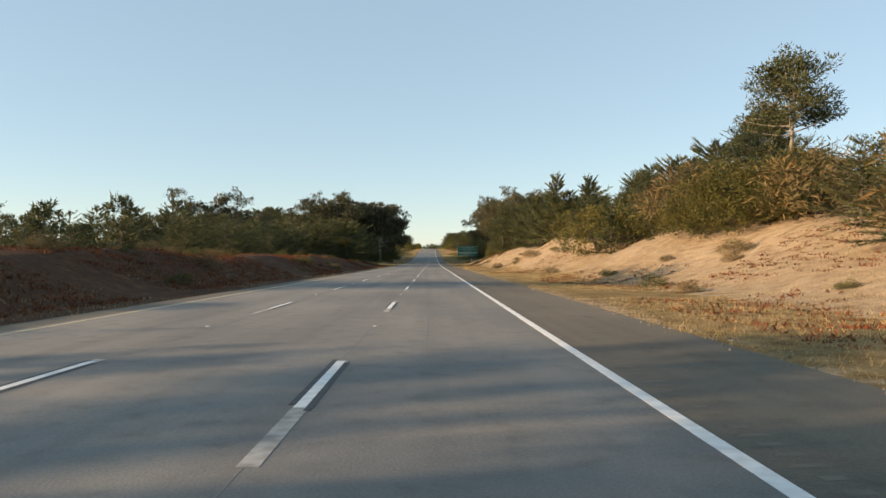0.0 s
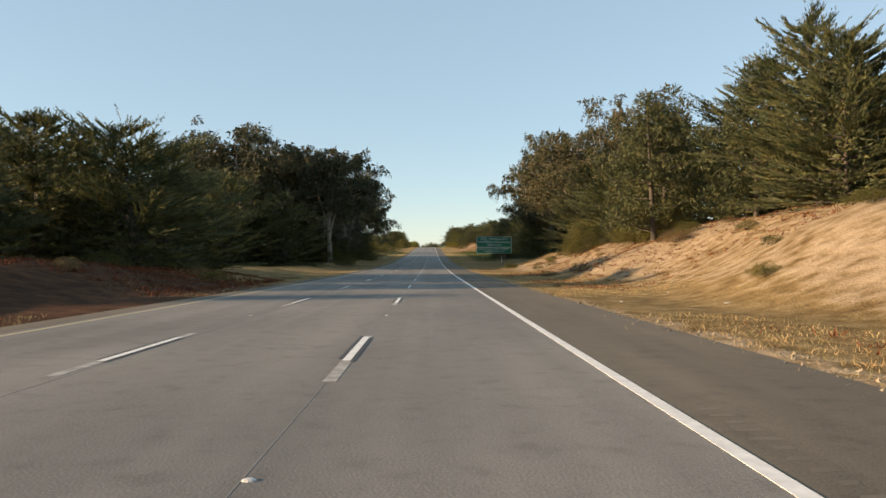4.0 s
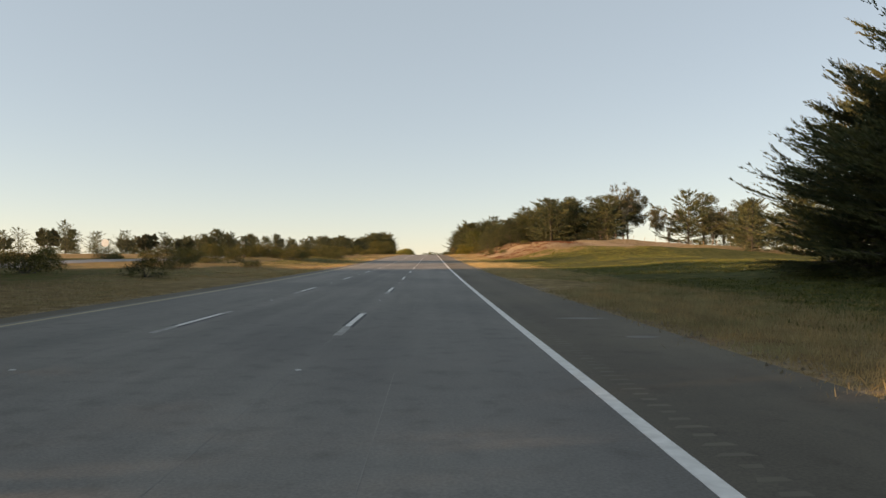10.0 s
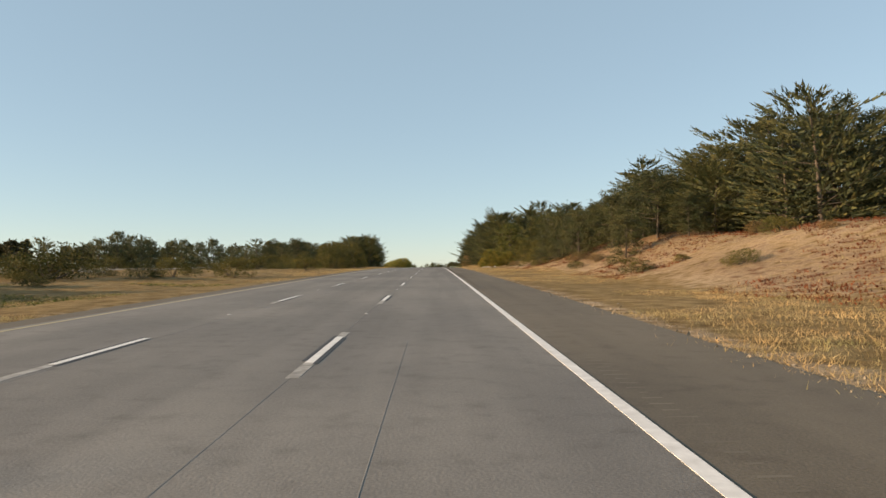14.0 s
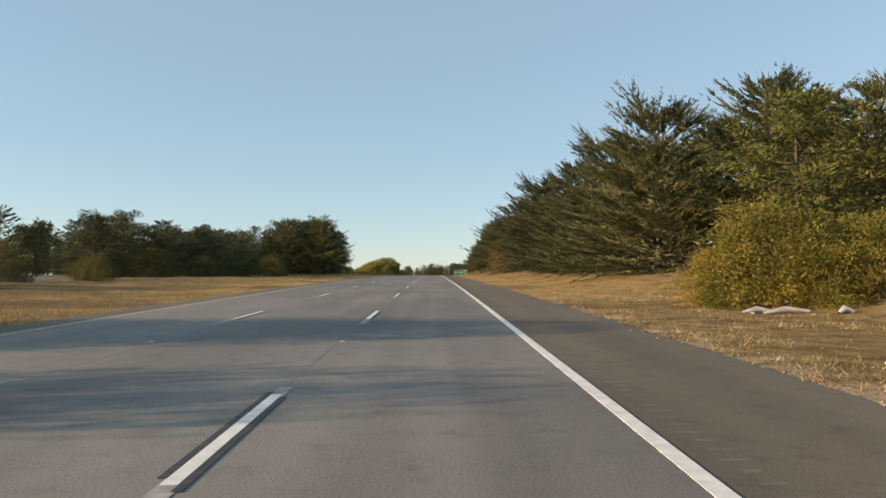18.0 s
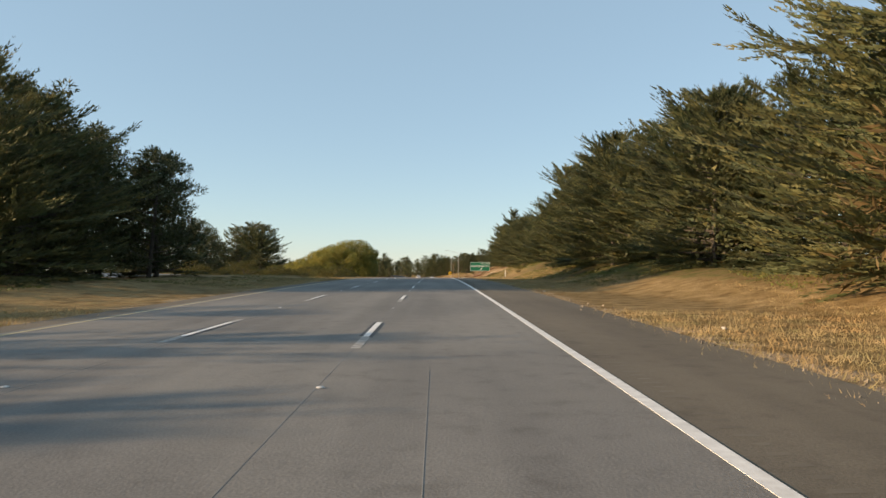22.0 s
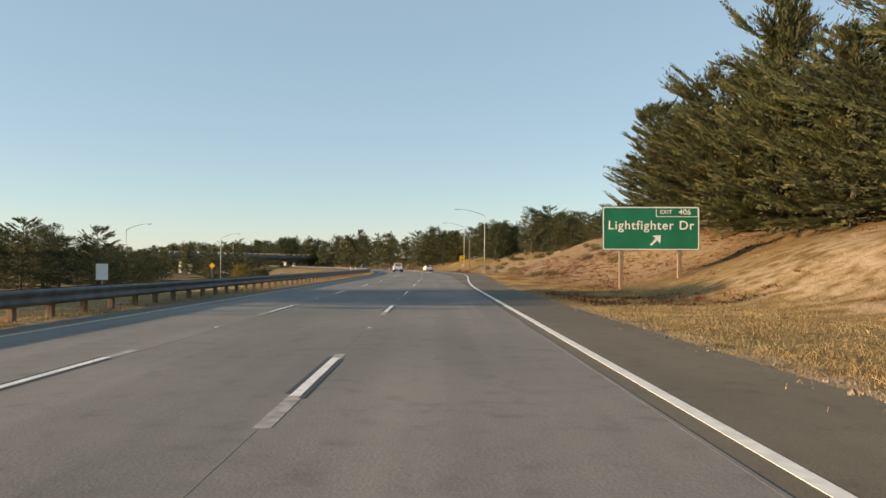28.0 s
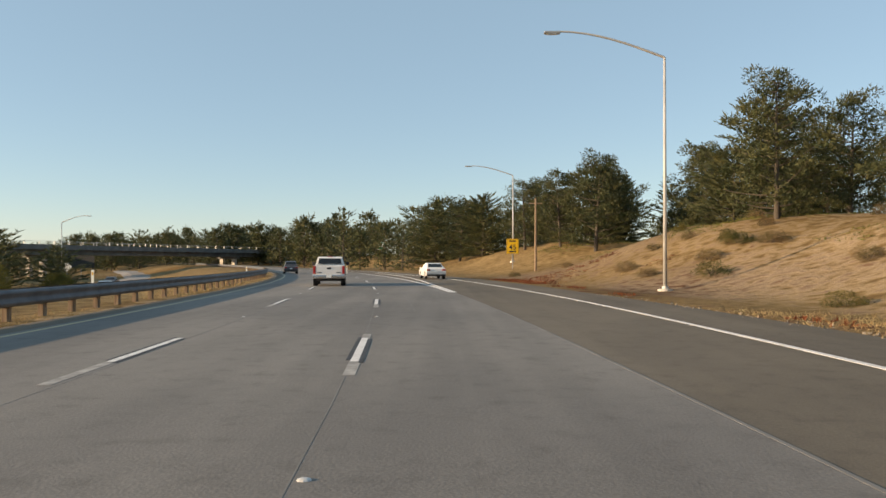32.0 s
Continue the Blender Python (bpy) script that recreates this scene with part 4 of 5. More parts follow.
for i in range(40):
    c = cen[int(g.integers(len(cen)))]
    w.add(curve_pts((g.normal(3, 1.2), g.normal(0, .8), -0.3), c * 0.85, 0.6, 5), np.linspace(0.12, 0.03, 5), 4)
dome = tree("dome_shrub", w, M_BARK, [leafy(g, cen, rad, 0.15, 300), leafy(g, [c * [0.8, 0.72, 0.78] for c in cen[::2]], [1.1] * len(cen[::2]), 0.5, 40)], M_DOME, "broad wind-shaped yellow-green dome of dense brush", "bush")
dome.matrix_basis = pose(-24.0, 829, ground_at(-24.0, 829))
build_woods()

# ---- ground cover ----
crng = np.random.default_rng(7)


def cover(name, xs, ys, blades, L, W, spread, rise, mat, label, corners=3, maker=spikes):
    """Tufts of blades at the given places, joined."""
    n = len(xs)
    zs = height(xs, ys)
    base = np.stack([xs, ys, zs - 0.02], 1)
    C = np.repeat(base, blades, 0) + np.concatenate([crng.normal(0, spread, (n * blades, 2)), np.zeros((n * blades, 1))], 1)
    D = np.concatenate([crng.normal(0, 0.55, (n * blades, 2)), np.full((n * blades, 1), rise)], 1)
    k = np.repeat(crng.uniform(0.5, 1.25, n), blades) * crng.uniform(0.6, 1.2, n * blades)
    me = card_mesh(name, [maker(C, D, L * k, W * crng.uniform(0.6, 1.4, n * blades), crng)], mat, corners)
    tagged(link_part(name, me, kind="stuff"), label, name.replace("_", " "))


def scatter(n, y0, y1, u0, u1, power=1.0, side=1, patchy=-0.35):
    """Places beside the road, u metres beyond its paving, thickest near it."""
    y = crng.uniform(y0, y1, n)
    u = u0 + (u1 - u0) * crng.uniform(0, 1, n) ** power
    keep = vnoise(u * 1.0, y, 5.0, 21) + vnoise(u, y, 17, 22) > patchy
    y, u = y[keep], u[keep]
    x = (5.1 + lane_gain(y) + u if side > 0 else -9.9 - u) - shift(y)
    return x, y


def tufts(name, batches, *args):
    xs = np.concatenate([b[0] for b in batches])
    ys = np.concatenate([b[1] for b in batches])
    cover(name, xs, ys, *args)


tufts("dry_grass", [scatter(9500, 285, 470, 0.2, 9, 1.5), scatter(12000, 590, 760, 0.2, 8, 1.4), scatter(8500, 760, 905, 0.3, 9, 1.5), scatter(2600, 905, 1000, 0.6, 6, 1.2), scatter(5000, 0, 285, 0.3, 9, 1.6), scatter(2500, 470, 590, 0.4, 9, 1.5)],
      17, 0.15, 0.014, 0.42, 0.75, M_STRAW, "dry straw-coloured grass along the verge")
tufts("dry_grass", [scatter(5000, 335, 470, 0.4, 10, 1.2, -1), scatter(7500, 470, 860, 0.4, 8, 1.3, -1), scatter(1500, 0, 335, 0.3, 5, 1.5, -1), scatter(5500, 860, 1080, 0.2, 9, 1.4, -1), scatter(9000, 540, 770, 0.3, 6, 1.2, -1), scatter(4000, 345, 480, 0.3, 6, 1.2, -1)],
      17, 0.15, 0.014, 0.42, 0.75, M_STRAW, "dry straw-coloured grass along the verge")
tufts("dry_grass", [scatter(5000, 338, 420, 0.5, 7, 1.0), scatter(3000, 300, 340, 0.5, 6)], 14, 0.27, 0.013, 0.2, 1.3, M_STRAW, "tall dry grass along the verge")
tufts("dry_grass", [scatter(14000, 0, 250, 2, 20, 1.0, 1, -0.1), scatter(6000, 740, 1040, 3, 18, 1.0, 1, -0.1), scatter(2500, 460, 590, 4, 18)], 9, 0.15, 0.016, 0.2, 0.8, M_STRAW, "thin tufts of dry grass on the sandy bank")
tufts("ice_plant", [scatter(13000, 380, 448, 4, 34, 0.9), scatter(5000, 305, 385, 3, 26, 0.9), scatter(7000, 705, 868, 5, 15, 0.9, 1, 0.05), scatter(1600, 1000, 1070, 14, 24)],
      13, 0.15, 0.065, 0.3, 0.6, M_ICEPLANT, "low green ice plant mat on the slope")
tufts("ice_plant", [scatter(4500, 400, 480, 2, 14, 1.0, -1), scatter(2500, 640, 800, 3, 11, 1.0, -1)],
      12, 0.14, 0.065, 0.28, 0.55, M_ICEPLANT, "low green ice plant mat beside the road")
tufts("red_scrub", [scatter(16000, 10, 190, 1.5, 26, 1.1, -1, -0.15)], 9, 0.22, 0.06, 0.25, 0.7, M_REDPLANT, "dark red-brown heath scrub on the bank")
grove(["bush", "drybush"], 560, 600, 12, 20, 9, 0.8, 2.0, 1.8, "brush on the bank", 1.2)
grove(["bush", "drybush", "bush"], 790, 850, 12.5, 19, 22, 0.4, 0.95, 1.6, "brush on the bank", 1.6)
grove(["bush", "drybush"], 470, 560, 14, 24, 22, 0.4, 1.2, 1.8, "brush on the mound", 1.4)
grove(["drybush", "bush", "drybush"], 925, 1050, 12, 26, 24, 0.4, 0.9, 2.0, "brush on the bank", 1.5)
grove(["bush", "drybush"], 10, 240, 11, 21, 52, 0.35, 1.0, 1.8, "brush on the bank", 1.4)
tufts("red_scrub", [scatter(9000, 450, 575, 7, 26, 1.0, 1, 0.1), scatter(10000, 890, 1040, 1.0, 18, 1.3, 1, 0.25), scatter(9000, 10, 240, 2, 18, 1.0, 1, 0.2)], 9, 0.17, 0.06, 0.2, 0.6, M_REDPLANT, "red-brown scrub patches on the sandy bank")


# loose gravel along the edge of the shoulder
n = 9000
ys = crng.uniform(-5, 1010, n)
us = crng.normal(0.25, 0.28, n)
xs = 5.1 + lane_gain(ys) + us - shift(ys)
base = np.stack([xs, ys, np.where(us > 0, height(xs, ys), grade(ys) - 0.01)], 1)
sz = crng.uniform(0.015, 0.055, (n, 1))
corner = [crng.normal(0, 0.35, (n, 3)) * sz + base + sz * np.array(c) for c in ((1, 0, -0.2), (-0.6, 0.8, -0.2), (-0.6, -0.8, -0.2), (0, 0, 0.9))]
GV = np.stack(corner, 1).reshape(-1, 3)
gi = np.arange(n)[:, None] * 4
GF = np.concatenate([gi + np.array([0, 1, 3]), gi + np.array([1, 2, 3]), gi + np.array([2, 0, 3])])
M_GRAVEL = simple("verge_gravel", (0.19, 0.15, 0.105), (0.34, 0.28, 0.205), 9, 0.9)
tagged(link_part("gravel", mesh_of("gravel", GV, GF, M_GRAVEL), kind="stuff"), "loose tan gravel along the shoulder edge", "gravel")

# ---- signs, rails, lamps, bridge ----
M_GREEN = simple("sign_green", (0.0, 0.14, 0.075), (0.004, 0.19, 0.105), 0.8, 0.45)
M_SIGNWHITE = simple("sign_white", (0.72, 0.75, 0.73), (0.82, 0.84, 0.82), 3, 0.45)
M_SIGNYELLOW = simple("sign_yellow", (0.72, 0.42, 0.01), (0.85, 0.52, 0.02), 2, 0.45)
M_SIGNBLACK = simple("sign_black", (0.015, 0.015, 0.015), (0.03, 0.03, 0.03), 3, 0.5)
M_POSTWOOD = simple("post_wood", (0.15, 0.10, 0.065), (0.33, 0.24, 0.16), 3, 0.85, stretch=(6, 6, 0.7))
M_GALV = simple("galvanised_steel", (0.32, 0.33, 0.33), (0.5, 0.51, 0.51), 3, 0.5, 0.55)
M_RAIL = simple("weathered_rail", (0.085, 0.092, 0.102), (0.16, 0.168, 0.18), 1.5, 0.6, 0.3)
M_POLE = simple("pale_pole", (0.4, 0.395, 0.375), (0.52, 0.515, 0.49), 1.2, 0.5, 0.15)
# bridge concrete with its shade put into the colour; the piers stay pale
M_BRIDGE_SHADED = simple("shaded_bridge_concrete", (0.10, 0.098, 0.092), (0.17, 0.165, 0.155), 0.5, 0.85)
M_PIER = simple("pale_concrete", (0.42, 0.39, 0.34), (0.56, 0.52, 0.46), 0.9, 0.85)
M_STONE = simple("pale_litter", (0.4, 0.37, 0.33), (0.62, 0.59, 0.54), 4, 0.7)
M_FENCE = simple("fence_wood", (0.22, 0.13, 0.08), (0.38, 0.26, 0.17), 4, 0.85)
M_PATCH = pavement_mat("tan_patch", (0.2, 0.183, 0.155), (0.262, 0.24, 0.202), (0.18, 0.165, 0.14), 0.9)
M_FARROAD = pavement_mat("far_carriageway", (0.24, 0.23, 0.215), (0.32, 0.305, 0.285), (0.22, 0.21, 0.195), 0.85)


def rounded_panel(w, h, r, thick, bm=None):
    """A flat plate in the x-z plane with round corners, its middle at the origin, facing -y."""
    b = bm or bmesh.new()
    pts = []
    for cx, cz, a0 in ((w / 2 - r, h / 2 - r, 0), (-w / 2 + r, h / 2 - r, 90), (-w / 2 + r, -h / 2 + r, 180), (w / 2 - r, -h / 2 + r, 270)):
        for k in range(5):
            a = radians(a0 + k * 22.5)
            pts.append((cx + r * math.cos(a), cz + r * math.sin(a)))
    front = [b.verts.new((x, -thick / 2, z)) for x, z in pts]
    back = [b.verts.new((x, thick / 2, z)) for x, z in pts]
    b.faces.new(front)
    b.faces.new(back[::-1])
    for i in range(len(pts)):
        j = (i + 1) % len(pts)
        b.faces.new((front[j], front[i], back[i], back[j]))
    bmesh.ops.recalc_face_normals(b, faces=b.faces[:])
    return b


def border(w, h, r, t, thick):
    """A raised rim round a panel."""
    b = bmesh.new()

    def ring(ww, hh, rr, y):
        out = []
        for cx, cz, a0 in ((ww / 2 - rr, hh / 2 - rr, 0), (-ww / 2 + rr, hh / 2 - rr, 90), (-ww / 2 + rr, -hh / 2 + rr, 180), (ww / 2 - rr, -hh / 2 + rr, 270)):
            for k in range(5):
                a = radians(a0 + k * 22.5)
                out.append(b.verts.new((cx + rr * math.cos(a), y, cz + rr * math.sin(a))))
        return out
    o, i = ring(w, h, r, -thick), ring(w - 2 * t, h - 2 * t, max(0.02, r - t), -thick)
    o2, i2 = ring(w, h, r, 0), ring(w - 2 * t, h - 2 * t, max(0.02, r - t), 0)
    n = len(o)
    for k in range(n):
        j = (k + 1) % n
        b.faces.new((o[k], o[j], i[j], i[k]))
        b.faces.new((o[j], o[k], o2[k], o2[j]))
        b.faces.new((i[k], i[j], i2[j], i2[k]))
    bmesh.ops.recalc_face_normals(b, faces=b.faces[:])
    return b


def lettering(text, size, mat, parent, at, label, thick=0.006, stretch=1.0, space=1.08, bold=0.012):
    """Raised words in the built-in letters, standing upright and facing -y, centred on at."""
    cu = bpy.data.curves.new("letters", 'FONT')
    cu.body, cu.size, cu.align_x, cu.align_y, cu.extrude, cu.space_character = text, size, 'CENTER', 'CENTER', thick, space
    cu.offset = size * bold
    tmp = bpy.data.objects.new("letters", cu)
    scene.collection.objects.link(tmp)
    bpy.context.view_layer.update()
    me = bpy.data.meshes.new_from_object(tmp.evaluated_get(bpy.context.evaluated_depsgraph_get()))
    bpy.data.objects.remove(tmp)
    me.materials.clear()
    me.materials.append(mat)
    ob = link_part("lettering", me, parent, label)
    ob.matrix_basis = Matrix.Translation(at) @ pose(0, 0, 0, 90) @ Matrix.Diagonal((stretch, 1, 1, 1))
    return ob


def place(ob, m):
    ob.matrix_basis = m
    return ob


def posts_under(root, xs, z0, z1, w, mat):
    for x in xs:
        part("post", box_bm(w, w * 1.3, z1 - z0, (x, 0.19, (z0 + z1) / 2), 0.015), mat, root, "brown timber post")


# the large destination sign
sx, sy = 14.6, 295.0
sg = ground_at(sx, sy) - float(grade(sy))
sign = new("guide_sign")
sign.matrix_basis = pose(sx, sy, grade(sy), 0, 0, -2)
W1 = 8.3
for zc, hh in ((4.95, 2.55), (2.94, 1.42)):
    p = part("panel", rounded_panel(W1, hh, 0.22, 0.04), M_GREEN, sign)
    p.location = (0, 0, zc)
    q = part("border", border(W1 - 0.04, hh - 0.04, 0.2, 0.07, 0.012), M_SIGNWHITE, p)
    q.location = (0, -0.02, 0)
for text, size, z, st in (("CSU - Monterey Bay", 0.7, 5.68, 1.0), ("Ord Military Community", 0.7, 4.95, 0.98), ("NEXT RIGHT", 0.5, 4.22, 1.08), ("NATIONAL GUARD ARMORY", 0.5, 3.22, 1.05), ("COUNTY OFFICES", 0.5, 2.70, 1.08)):
    lettering(text, size, M_SIGNWHITE, sign, (0, -0.03, z), "white sign lettering", stretch=st, bold=-0.002)
posts_under(sign, (-2.55, 2.65), sg - 0.5, 6.0, 0.22, M_POSTWOOD)
tagged(sign, "large green destination sign with white lettering on two timber posts", "road sign")

# the exit sign
sx, sy = 14.2, 908.3
sg = ground_at(sx, sy) - float(grade(sy))
sign = new("exit_sign")
sign.matrix_basis = pose(sx, sy, grade(sy), 0, 0, -2)
W2, H2, ZC = 6.3, 2.85, 3.98
p = part("panel", rounded_panel(W2, H2, 0.2, 0.04), M_GREEN, sign)
p.location = (0, 0, ZC)
q = part("border", border(W2 - 0.04, H2 - 0.04, 0.18, 0.07, 0.012), M_SIGNWHITE, p)
q.location = (0, -0.02, 0)
q = part("number_frame", border(2.75, 0.62, 0.06, 0.045, 0.012), M_SIGNWHITE, p, "white frame round the exit number")
q.location = (1.70, -0.02, 1.06)
lettering("EXIT", 0.36, M_SIGNWHITE, sign, (0.98, -0.03, ZC + 1.06), "white sign lettering")
lettering("406", 0.50, M_SIGNWHITE, sign, (2.2, -0.03, ZC + 1.06), "white sign numerals")
lettering("Lightfighter Dr", 0.82, M_SIGNWHITE, sign, (0, -0.03, ZC + 0.18), "white sign lettering", space=1.12)
ab = bmesh.new()
arrow = [(-0.33, -0.45), (-0.45, -0.33), (0.0, 0.14), (-0.24, 0.38), (0.42, 0.42), (0.38, -0.24), (0.14, 0.0)]
vs = [ab.verts.new((x * 0.82, -0.035, z * 0.82)) for x, z in arrow]
ab.faces.new(vs)
ext = bmesh.ops.extrude_face_region(ab, geom=ab.faces[:])
bmesh.ops.translate(ab, vec=(0, 0.012, 0), verts=[v for v in ext["geom"] if isinstance(v, bmesh.types.BMVert)])
bmesh.ops.recalc_face_normals(ab, faces=ab.faces[:])
q = part("arrow", ab, M_SIGNWHITE, sign, "white arrow pointing up and right")
q.location = (0.3, 0, ZC - 0.78)
posts_under(sign, (-1.9, 1.9), sg - 0.5, ZC + 1.3, 0.24, M_POSTWOOD)
tagged(sign, "green exit sign with white lettering on two brown timber posts", "road sign")


def small_sign(name, x, y, w, h, z, mat, label, face=0, diamond=False, post=M_GALV, r=0.06):
    root = new(name)
    g0 = ground_at(x, y)
    root.matrix_basis = pose(x, y, g0, 0, 0, face)
    b = rounded_panel(w, h, r, 0.012)
    if diamond:
        bmesh.ops.rotate(b, matrix=Matrix.Rotation(radians(45), 3, 'Y'), verts=b.verts[:])
    p = part("panel", b, mat, root)
    p.location = (0, 0, z)
    part("post", box_bm(0.1, 0.08, z + h / 2 + 0.4, (0, 0.06, (z + h / 2) / 2 - 0.2), 0.008), post, root)
    return tagged(root, label, "road sign"), p


ys_, yp = small_sign("speed_sign", 7.6, 1060, 1.45, 1.75, 2.6, M_SIGNYELLOW, "yellow exit speed sign with black figures on a post")
q = part("border", border(1.37, 1.67, 0.06, 0.035, 0.008), M_SIGNBLACK, yp)
q.location = (0, -0.006, 0)
lettering("45", 0.85, M_SIGNBLACK, ys_, (0, -0.016, 2.45), "black figures")
for dz in (0.6, -0.62):
    part("bar", box_bm(0.8, 0.006, 0.16, (0, -0.012, 2.6 + dz)), M_SIGNBLACK, ys_, "short line of black writing")
es_, ep = small_sign("gore_sign", -16.6, 1170, 2.2, 2.0, 3.0, M_GREEN, "small green exit sign in the gore on a post")
q = part("border", border(2.1, 1.9, 0.08, 0.05, 0.008), M_SIGNWHITE, ep)
q.location = (0, -0.006, 0)
for dz in (0.45, -0.1):
    part("bar", box_bm(1.4, 0.006, 0.26, (0, -0.012, 3.0 + dz)), M_SIGNWHITE, es_, "short line of white writing")
small_sign("sign_back", -41, 950, 1.5, 2.0, 2.2, M_SIGNWHITE, "blank white back of a sign on a post")
small_sign("sign_back", -62, 1060, 1.2, 1.2, 3.6, M_SIGNYELLOW, "yellow diamond warning sign on a post", diamond=True)
small_sign("sign_back", -66, 1101, 1.3, 1.3, 3.4, M_SIGNWHITE, "pale diamond back of a sign on a post", diamond=True)
small_sign("round_sign", -135, 610, 3.0, 3.0, 4.6, M_SIGNWHITE, "round white sign on a post across the meadow", r=1.2)
small_sign("panel_board", -88, 1150, 6.5, 3.0, 4.2, M_SIGNBLACK, "dark back of a large sign beyond the far carriageway")

# white marker paddles beside the road
for i, (x, y) in enumerate(((11.4, 797), (16.2, 293.5), (-17.5, 1010), (-13.8, 1075), (-21, 1050), (13.2, 850))):
    root = new("marker_post")
    root.matrix_basis = pose(x, y, ground_at(x, y), 0, 0, 0)
    part("blade", rounded_panel(0.13, 1.25, 0.05, 0.012), M_SIGNWHITE, root).location = (0, 0, 0.55)
    part("reflector", box_bm(0.08, 0.008, 0.12, (0, -0.012, 1.0)), M_SIGNYELLOW, root)
    tagged(root, "slim white plastic marker post beside the road", "marker post", "marker posts")


def street_lamp(x, y, h, arm, turn):
    """A tapered pole with a bowed arm and a flat luminaire; the arm runs along local -x."""
    root = new("street_lamp")
    root.matrix_basis = pose(x, y, ground_at(x, y), 0, 0, turn)
    part("pole", cyl_bm(0.105, 0.065, h * 0.92, (0, 0, -0.2)), M_POLE, root, smooth=True)
    P = [np.array([-arm * t, 0, h * 0.905 + (h * 0.10) * math.sin(t * math.pi / 2)]) for t in np.linspace(0, 1, 9)]
    V, F = tube(P, np.linspace(0.075, 0.045, 9), 8)
    link_part("arm", mesh_of("arm", V, F, M_POLE, True), root)
    head = part("luminaire", box_bm(0.85, 0.32, 0.13, (-arm - 0.3, 0, h * 1.0), 0.05), M_GALV, root, "grey cobra-head luminaire")
    part("lens", box_bm(0.55, 0.24, 0.03, (-arm - 0.32, 0, h * 1.0 - 0.075), 0.01), M_SIGNWHITE, head)
    part("base", cyl_bm(0.2, 0.16, 0.35, (0, 0, -0.1)), M_POLE, root)
    part("footing", cyl_bm(0.38, 0.38, 0.25, (0, 0, -0.15), 16), M_PIER, root, "round concrete footing")
    return tagged(root, "tall pale street lamp with a bowed arm", "street lamp", "street lamps by the exit")


street_lamp(10.6, 1013.5, 13.5, 5.6, 0)
street_lamp(8.4, 1067, 12.2, 5.4, 0)
for x, y in ((-65, 1012), (-59, 1058), (-69, 1105), (-66, 905)):
    street_lamp(x, y, 12.5, 4.6, 180)

# guard rail on the left
RY = np.arange(856, 1228, 1.905)


def along(y, off):
    return np.array([off - float(shift(y)), y])


rail_root = new("guard_rail")
section = [(0.00, 0.81), (0.05, 0.79), (0.08, 0.73), (0.08, 0.69), (0.02, 0.62), (0.02, 0.55), (0.08, 0.48), (0.08, 0.44), (0.05, 0.38), (0.0, 0.36)]
for which, (off, sgn) in enumerate(((-10.75, 1), (-11.15, -1))):
    ys = RY[::2] if which else RY
    VV = []
    for y in ys:
        a = along(y, off)
        for dx, z in section:
            VV.append((a[0] + dx * sgn, a[1], z - 0.02 + float(grade(y))))
    m = len(section)
    FF = [(i * m + j, i * m + j + 1, (i + 1) * m + j + 1, (i + 1) * m + j) for i in range(len(ys) - 1) for j in range(m - 1)]
    link_part("rail", mesh_of("rail", VV, FF, M_RAIL, True), rail_root, "grey corrugated steel rail")
pb = box_bm(0.16, 0.2, 1.35, (0, 0, 0.1), 0.012)
POST = bpy.data.meshes.new("post")
pb.to_mesh(POST)
pb.free()
POST.materials.append(M_POSTWOOD)
for y in RY:
    a = along(y, -10.95)
    o = link_part("post", POST, rail_root)
    o.matrix_basis = pose(a[0], a[1], grade(a[1]), 0, 0, 0)
tagged(rail_root, "long grey steel guard rail on timber posts beside the road", "guard rail")

# the far carriageway
FY = np.concatenate([np.arange(150, 930, 12.0), np.arange(930, 1250, 5.0)])
FVs = []
for y in FY:
    c = -44 + 10 * float(smooth((y - 700) / 250)) - float(shift(y)) * 1.0
    for k in range(5):
        x = c - 5.5 + 11 * k / 4
        FVs.append((x, y, float(height(c, y)) - 0.3 if k in (0, 4) else float(height(c, y)) + 0.2))
FFs = [(i * 5 + j, i * 5 + j + 1, (i + 1) * 5 + j + 1, (i + 1) * 5 + j) for i in range(len(FY) - 1) for j in range(4)]
tagged(link_part("road_far", mesh_of("road_far", FVs, FFs, M_FARROAD)), "grey far carriageway beyond the median", "road", kind="structure")

# the bridge over the far carriageway
A, B = Vector((-136.0, 1090.0, 5.6 + float(grade(1090)))), Vector((-48.0, 1284.0, 4.6 + float(grade(1284))))
d = (B - A)
L = d.length
rotz = math.degrees(math.atan2(-d.x, d.y))
bridge = new("road_bridge")
bridge.matrix_basis = Matrix.Translation(A) @ pose(0, 0, 0, math.degrees(math.asin((B.z - A.z) / L)), 0, rotz)
# deck, girder, parapets and caps wear the concrete coloured dark for shade
part("deck", box_bm(11.5, L, 0.5, (0, L / 2, -0.55), 0.03), M_BRIDGE_SHADED, bridge)
part("girder", box_bm(8.6, L * 0.985, 1.3, (0, L / 2, -1.45), 0.05), M_BRIDGE_SHADED, bridge, "concrete box girder with its shade put into the colour")
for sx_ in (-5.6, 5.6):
    part("parapet", box_bm(0.28, L, 0.85, (sx_, L / 2, 0.1), 0.03), M_BRIDGE_SHADED, bridge)
    part("handrail", box_bm(0.07, L, 0.07, (sx_, L / 2, 1.35), 0.01), M_GALV, bridge)
    for k in range(int(L / 4.2)):
        part("rail_post", box_bm(0.12, 0.14, 0.9, (sx_, 2 + k * 4.2, 0.95)), M_GALV, bridge)
